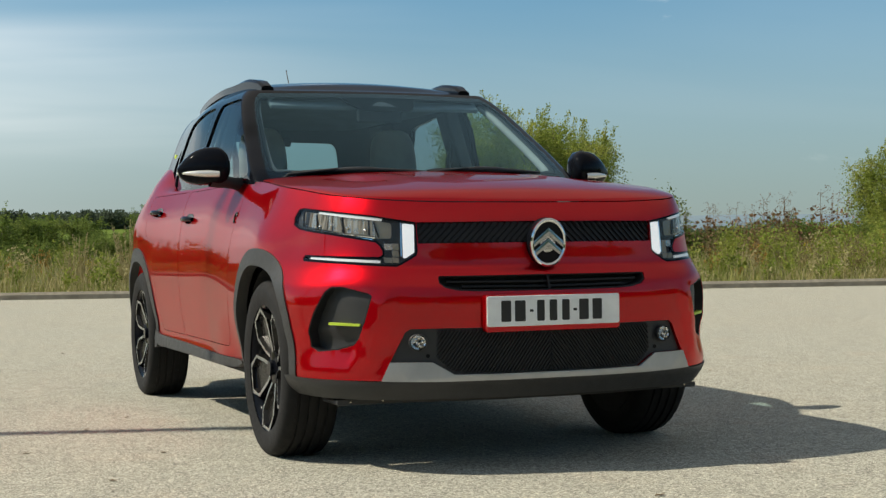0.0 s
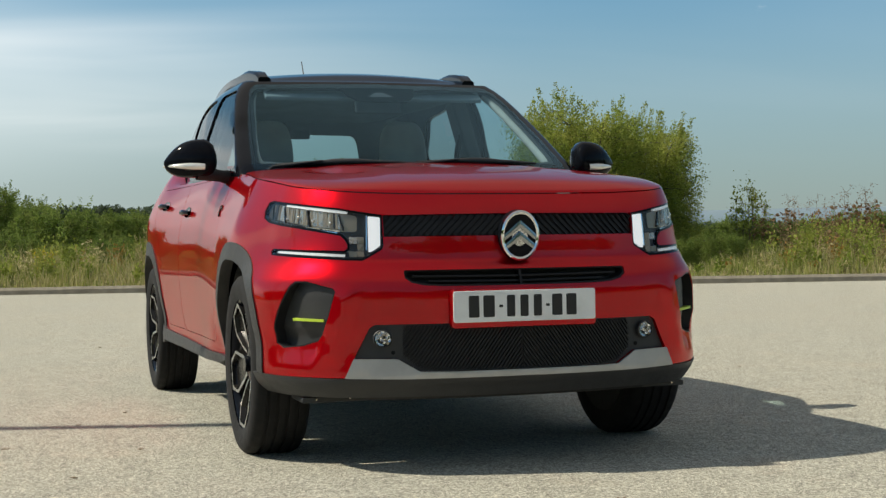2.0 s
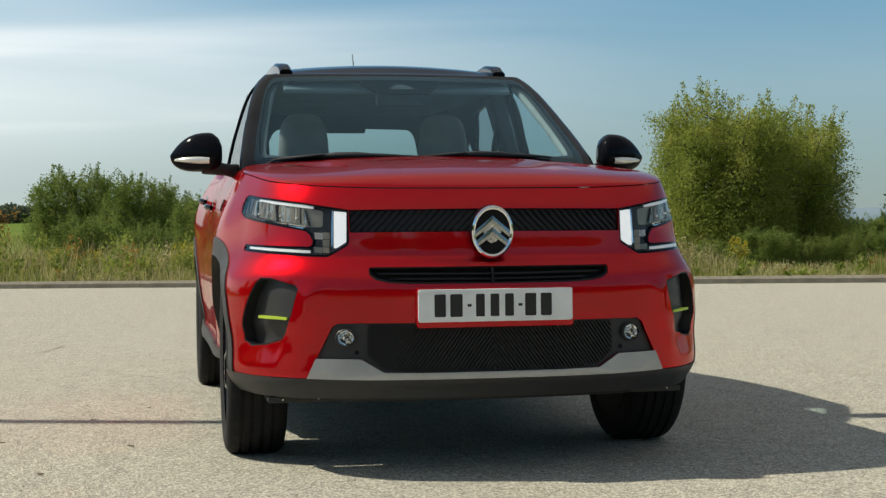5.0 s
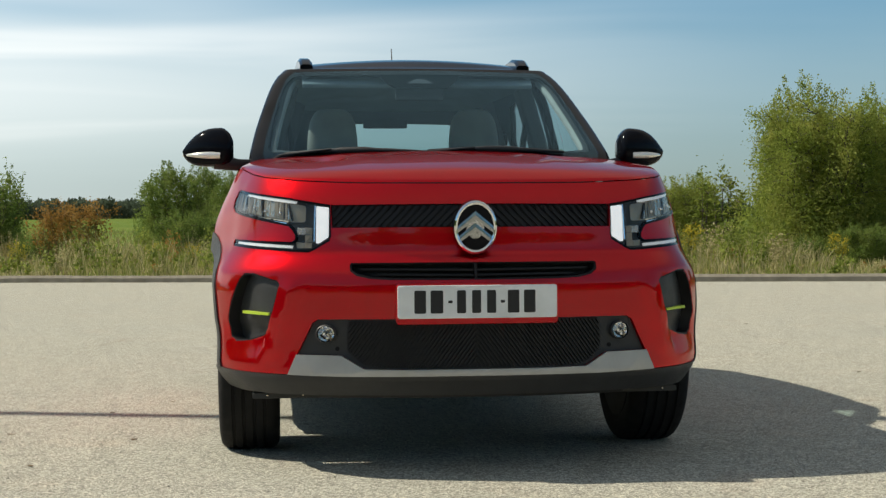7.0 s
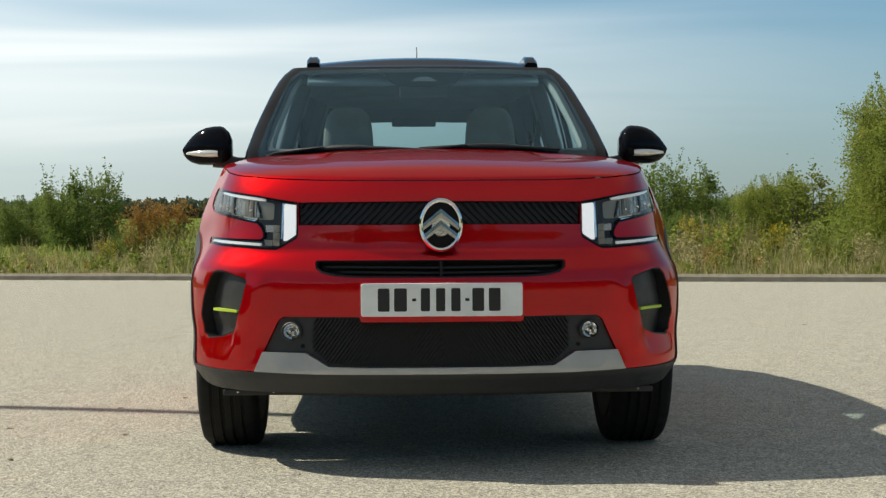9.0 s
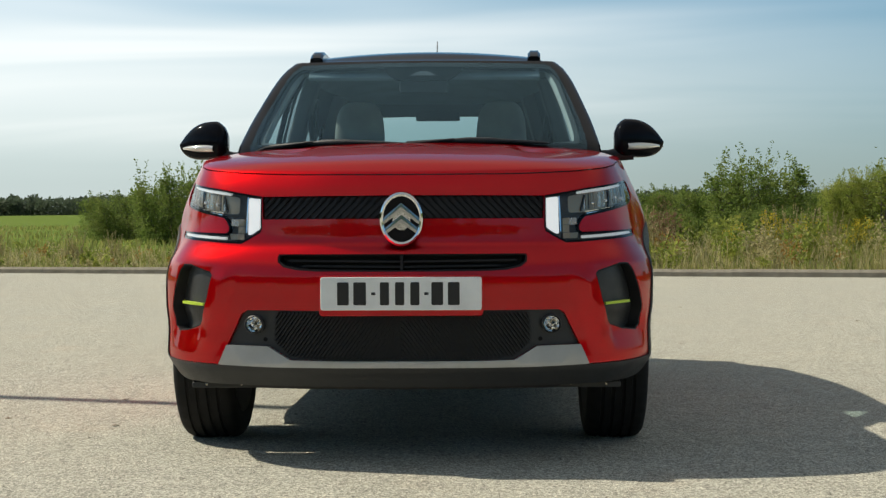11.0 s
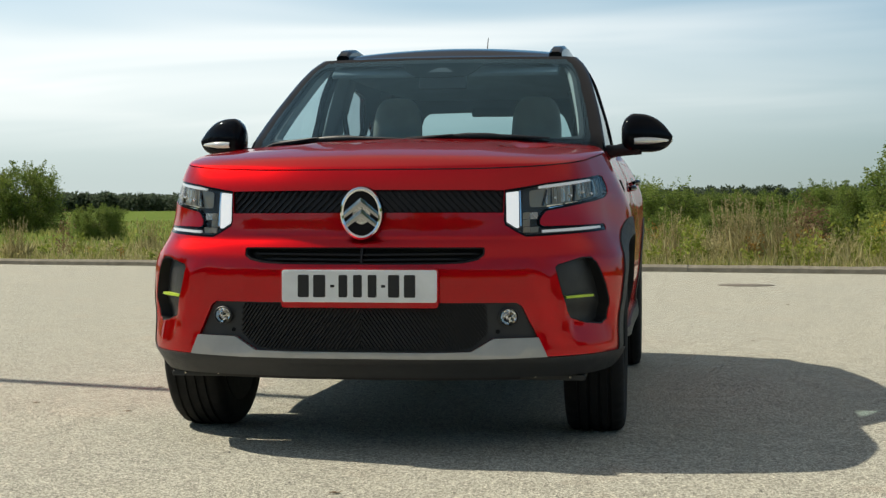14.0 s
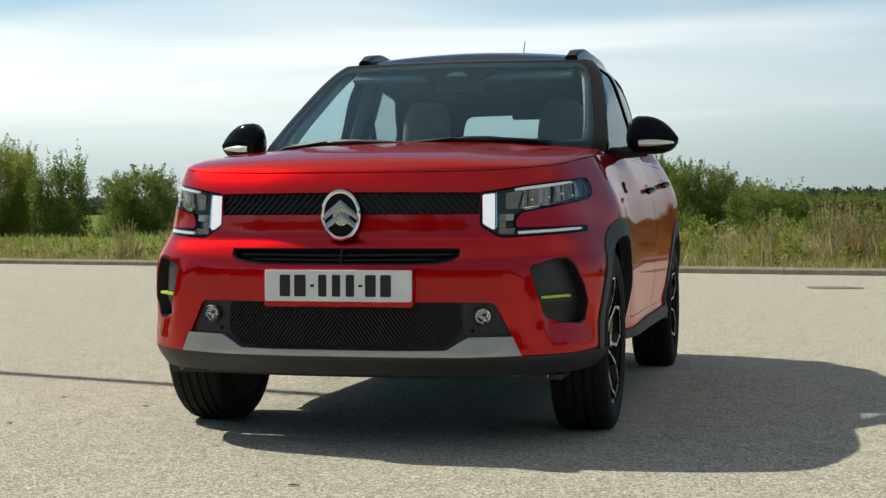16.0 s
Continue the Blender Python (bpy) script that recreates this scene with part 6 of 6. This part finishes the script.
def make_plume(name, label, seed, height, stems):
    """A tuft of thin upright straws, each with a slim feathery plume, over a foot of arching blades."""
    r, rng = random.Random(seed), np.random.default_rng(seed)
    root = tagged(new(name), label, "weed", "weeds behind the kerb")
    sv, sf, cs = [], [], []
    for _ in range(stems):
        a, rad = r.uniform(0, 6.28), .16 * height * math.sqrt(r.random())
        foot = Vector((math.cos(a) * rad, math.sin(a) * rad, 0))
        tip = foot * r.uniform(1.4, 2.6) + Vector((r.uniform(-.05, .05), r.uniform(-.05, .05), height * r.uniform(.55, 1)))
        mid = foot.lerp(tip, .55) + Vector((0, 0, .03))
        tube(sv, sf, [foot, mid, tip], [.0055, .0045, .002], 3)
        for _k in range(20):
            u = r.uniform(.55, 1.03)
            cs.append(tuple(mid.lerp(tip, (u - .55) / .45) + Vector((r.gauss(0, 1), r.gauss(0, 1), 0)) * .020 * (1.15 - u)))
    solid("stem", sv, sf, PALE_STRAW, root)
    c = np.array(cs)
    v, f = leaves(rng, c, np.tile([0, 0, 2.2], (len(c), 1)), .038, -.8)
    tagged(solid("flower_head", v, f, PALE_STRAW, root, smooth=False), kind="stuff")
    n = stems * 5
    lc = np.stack([rng.normal(size=n) * .13 * height, rng.normal(size=n) * .13 * height, rng.random(n) * .05], 1)
    v, f = leaves(rng, lc, np.stack([rng.normal(size=n) * .5, rng.normal(size=n) * .5, np.full(n, 2.4)], 1), .42 * height, -.5)
    v = v.reshape(-1, 4, 3)
    axis = (v[:, 0] + v[:, 2])[:, None] / 2
    v[:, [1, 3]] = axis + (v[:, [1, 3]] - axis) * .12
    tagged(solid("blade", v.reshape(-1, 3), f, STRAW, root, smooth=False), kind="stuff")
    return root


rust = make_weed("rust_weed", "rust-brown flowering weed behind the kerb", 3, 1.35, 12, .055, BROWN, RUST, 1500)
stalk = make_weed("dry_stalk", "tall dry brown thistle stalk with seed heads", 4, 1.72, 3, .032, BROWN, BROWN, 160)
gold = make_weed("goldenrod", "yellow flowering weed among the grass", 5, .95, 8, .045, GRASS, YELLOW, 420)
reed = make_plume("pale_weed", "pale feathery straw-coloured grass tuft behind the kerb", 6, 1.15, 34)
stand(rust, -5.2, 28.0, 0, 1.08), stand(stalk, 16.6, 26.0), stand(gold, 5.9, 23.8), stand(reed, 6.6, 24.5)
for x, y, s in ((-5.6, 28.3, 1.0), (-4.7, 27.7, 1.1), (18.6, 23.4, .62), (19.4, 23.0, .7)):
    more(rust, x, y, x, s)
for x, y, s in ((17.2, 25.6, 1.0), (17.7, 25.2, 1.12), (18.1, 25.0, 1.02), (17.9, 28.1, 1.02), (3.8, 24.2, 1.08), (4.1, 26.1, 1.15), (4.3, 26.0, 1.0), (3.6, 24.4, .95), (16.1, 26.3, .9), (-12.5, 27.0, .9), (17.55, 24.1, 1.12), (18.2, 23.7, 1.2), (18.5, 23.5, 1.1), (16.9, 24.4, .95)):
    more(stalk, x, y, 2 * x, s if x > 10 else .74 * s)
for x, y, s in ((6.5, 23.4, .9), (5.2, 24.0, .8), (17.5, 23.0, .8), (19.8, 22.6, .95), (-5.9, 25.8, .65), (-3.2, 26.0, .6), (7.4, 23.2, .9), (1.6, 24.0, .6), (-.6, 24.4, .7), (-2.4, 26.4, .6), (10.2, 22.6, .7)):
    more(gold, x, y, 3 * x, s)
for x, y, s in ((6.2, 24.7, 1.0), (7.1, 24.3, .95), (2.5, 22.4, 1.1), (2.3, 23.3, 1.1), (2.8, 23.4, 1.0), (1.2, 22.9, .9), (-13.0, 25.6, .8), (-7.8, 27.0, .65), (-8.8, 27.4, .7), (-6.6, 28.6, .75), (3.3, 23.0, 1.05), (-10.8, 28.0, .8)):
    more(reed, x, y, 1.7 * x, s)

# ---- on the lot ----
POLE = plain("galvanised_pole", (.30, .31, .32), .5, .6)
lamp_post = tagged(new("street_lamp"), "slim grey metal lamp post beside the lot", "street lamp")
pv_, pf_ = [], []
tube(pv_, pf_, [Vector((-6.8, 3.56, 0)), Vector((-6.8, 3.56, 4)), Vector((-6.8, 3.56, 8.2))], [.085, .07, .055], 16)
solid("pole", pv_, pf_, POLE, lamp_post)
pv_, pf_ = [], []
tube(pv_, pf_, [Vector((-6.8, 3.56, 8.15)), Vector((-6.8, 3.84, 8.75)), Vector((-6.8, 4.19, 9.12))], [.04, .035, .035], 10)
solid("arm", pv_, pf_, POLE, lamp_post)
soft_box("lamp_head", .30, .55, .10, pose(-6.8, 4.40, 9.14), POLE, lamp_post, "", .03)
soft_box("base_plate", .32, .32, .03, pose(-6.8, 3.56, .015), POLE, lamp_post, "", .006)

drain = ring_solid("drain_cover", [(.36, .004), (.36, -.003), (.345, -.005), (.0005, -.004)], pose(2.1, 14.6, .004, -90), plain("rusty_iron", (.17, .145, .115), .75, .4), None, 40)
tagged(drain, "dark rusty iron drain cover set in concrete", "drain cover", kind="structure")



def joint(x0, y0, x1, y1, seed, wide=.016):
    """A worn slab joint: a narrow, broken line of dirt a little above the concrete."""
    r = random.Random(seed)
    n = int(math.hypot(x1 - x0, y1 - y0) / .05)
    v = []
    nx, ny = -(y1 - y0), x1 - x0
    ln = math.hypot(nx, ny)
    nx, ny = nx / ln, ny / ln
    for k in range(n + 1):
        u = k / n
        w = wide * max(.0, .15 + 1.5 * noise.noise(Vector((u * n * .13, seed, 0))) + r.uniform(-.2, .35))
        o = .02 * noise.noise(Vector((u * n * .05, seed, 5)))
        x, y = x0 + (x1 - x0) * u + nx * o, y0 + (y1 - y0) * u + ny * o
        v += [(x + nx * w / 2, y + ny * w / 2, .0025), (x - nx * w / 2, y - ny * w / 2, .0025)]
    f = [(2 * k, 2 * k + 1, 2 * k + 3, 2 * k + 2) for k in range(n)]
    return solid("slab_joint", v, f, JOINT_DIRT, pavement, smooth=False)


JOINT_DIRT = plain("joint_dirt", (.22, .185, .13), .95)
joint(2.72, -.4, 2.80, 3.6, 1), joint(2.80, 3.6, 3.15, 8.5, 2, .012)
joint(-2.2, 4.9, -1.72, 7.2, 3, .02), joint(-2.75, 2.6, -2.35, 4.0, 4, .012)
joint(-9.0, 11.9, 9.5, 11.2, 5, .03), joint(3.4, 6.9, 9.0, 5.0, 6, .012)

LITTER = plain("dry_leaf_litter", (.16, .11, .06), .9)
GRIT = plain("grey_grit", (.20, .185, .155), .95)
lit = random.Random(9)


def dry_leaf(x, y, s, turn):
    v = [Vector((0, -1, .02)), Vector((.5, -.2, .16)), Vector((.35, .6, .10)), Vector((0, 1.1, .25)), Vector((-.4, .5, .02)), Vector((-.45, -.3, .20)), Vector((0, 0, .02))]
    m = Matrix.Translation((x, y, .002)) @ Matrix.Rotation(turn, 4, "Z") @ Matrix.Scale(s, 4)
    low = [m @ p for p in v]
    top = [p + Vector((0, 0, .0015)) for p in low]
    f = [(6, i, (i + 1) % 6) for i in range(6)]
    return tagged(solid("dry_leaf", low + top, [q[::-1] for q in f] + [tuple(i + 7 for i in q) for q in f] + [(i, (i + 1) % 6, (i + 1) % 6 + 7, i + 7) for i in range(6)], LITTER, smooth=False),
                  "curled brown dry leaf on the concrete", "leaf", "dry leaves on the lot")


for x, y in ((-1.20, 1.07), (-1.38, 1.97), (-.57, 8.8), (-.90, 7.0), (-1.49, .45), (-2.6, 7.24), (-5.6, 10.7), (2.22, 9.83), (-6.36, 10.65), (-1.14, 2.37), (.06, -.63), (-1.70, 1.29), (1.6, 5.2), (3.4, 7.6), (-2.2, .1), (-3.2, 4.4), (2.6, 3.2), (4.4, 10.5)):
    dry_leaf(x, y, lit.uniform(.012, .024), lit.uniform(0, 6.28))
gv_, gf_ = [], []
for _ in range(900):
    x, y = lit.uniform(-7, 7), -3.2 + 12 * lit.random() ** 1.4
    s = lit.uniform(.0025, .007)
    k = len(gv_)
    gv_ += [(x + s * a, y + s * b, max(.0, s * c)) for a, b, c in ((1, 0, 0), (0, 1, 0), (-1, .2, 0), (.1, -1, 0), (.1, .1, .9))]
    gf_ += [(k, k + 1, k + 4), (k + 1, k + 2, k + 4), (k + 2, k + 3, k + 4), (k + 3, k, k + 4)]
tagged(solid("grit", gv_, gf_, GRIT, smooth=False), "loose grey grit scattered over the concrete", "grit", kind="stuff")
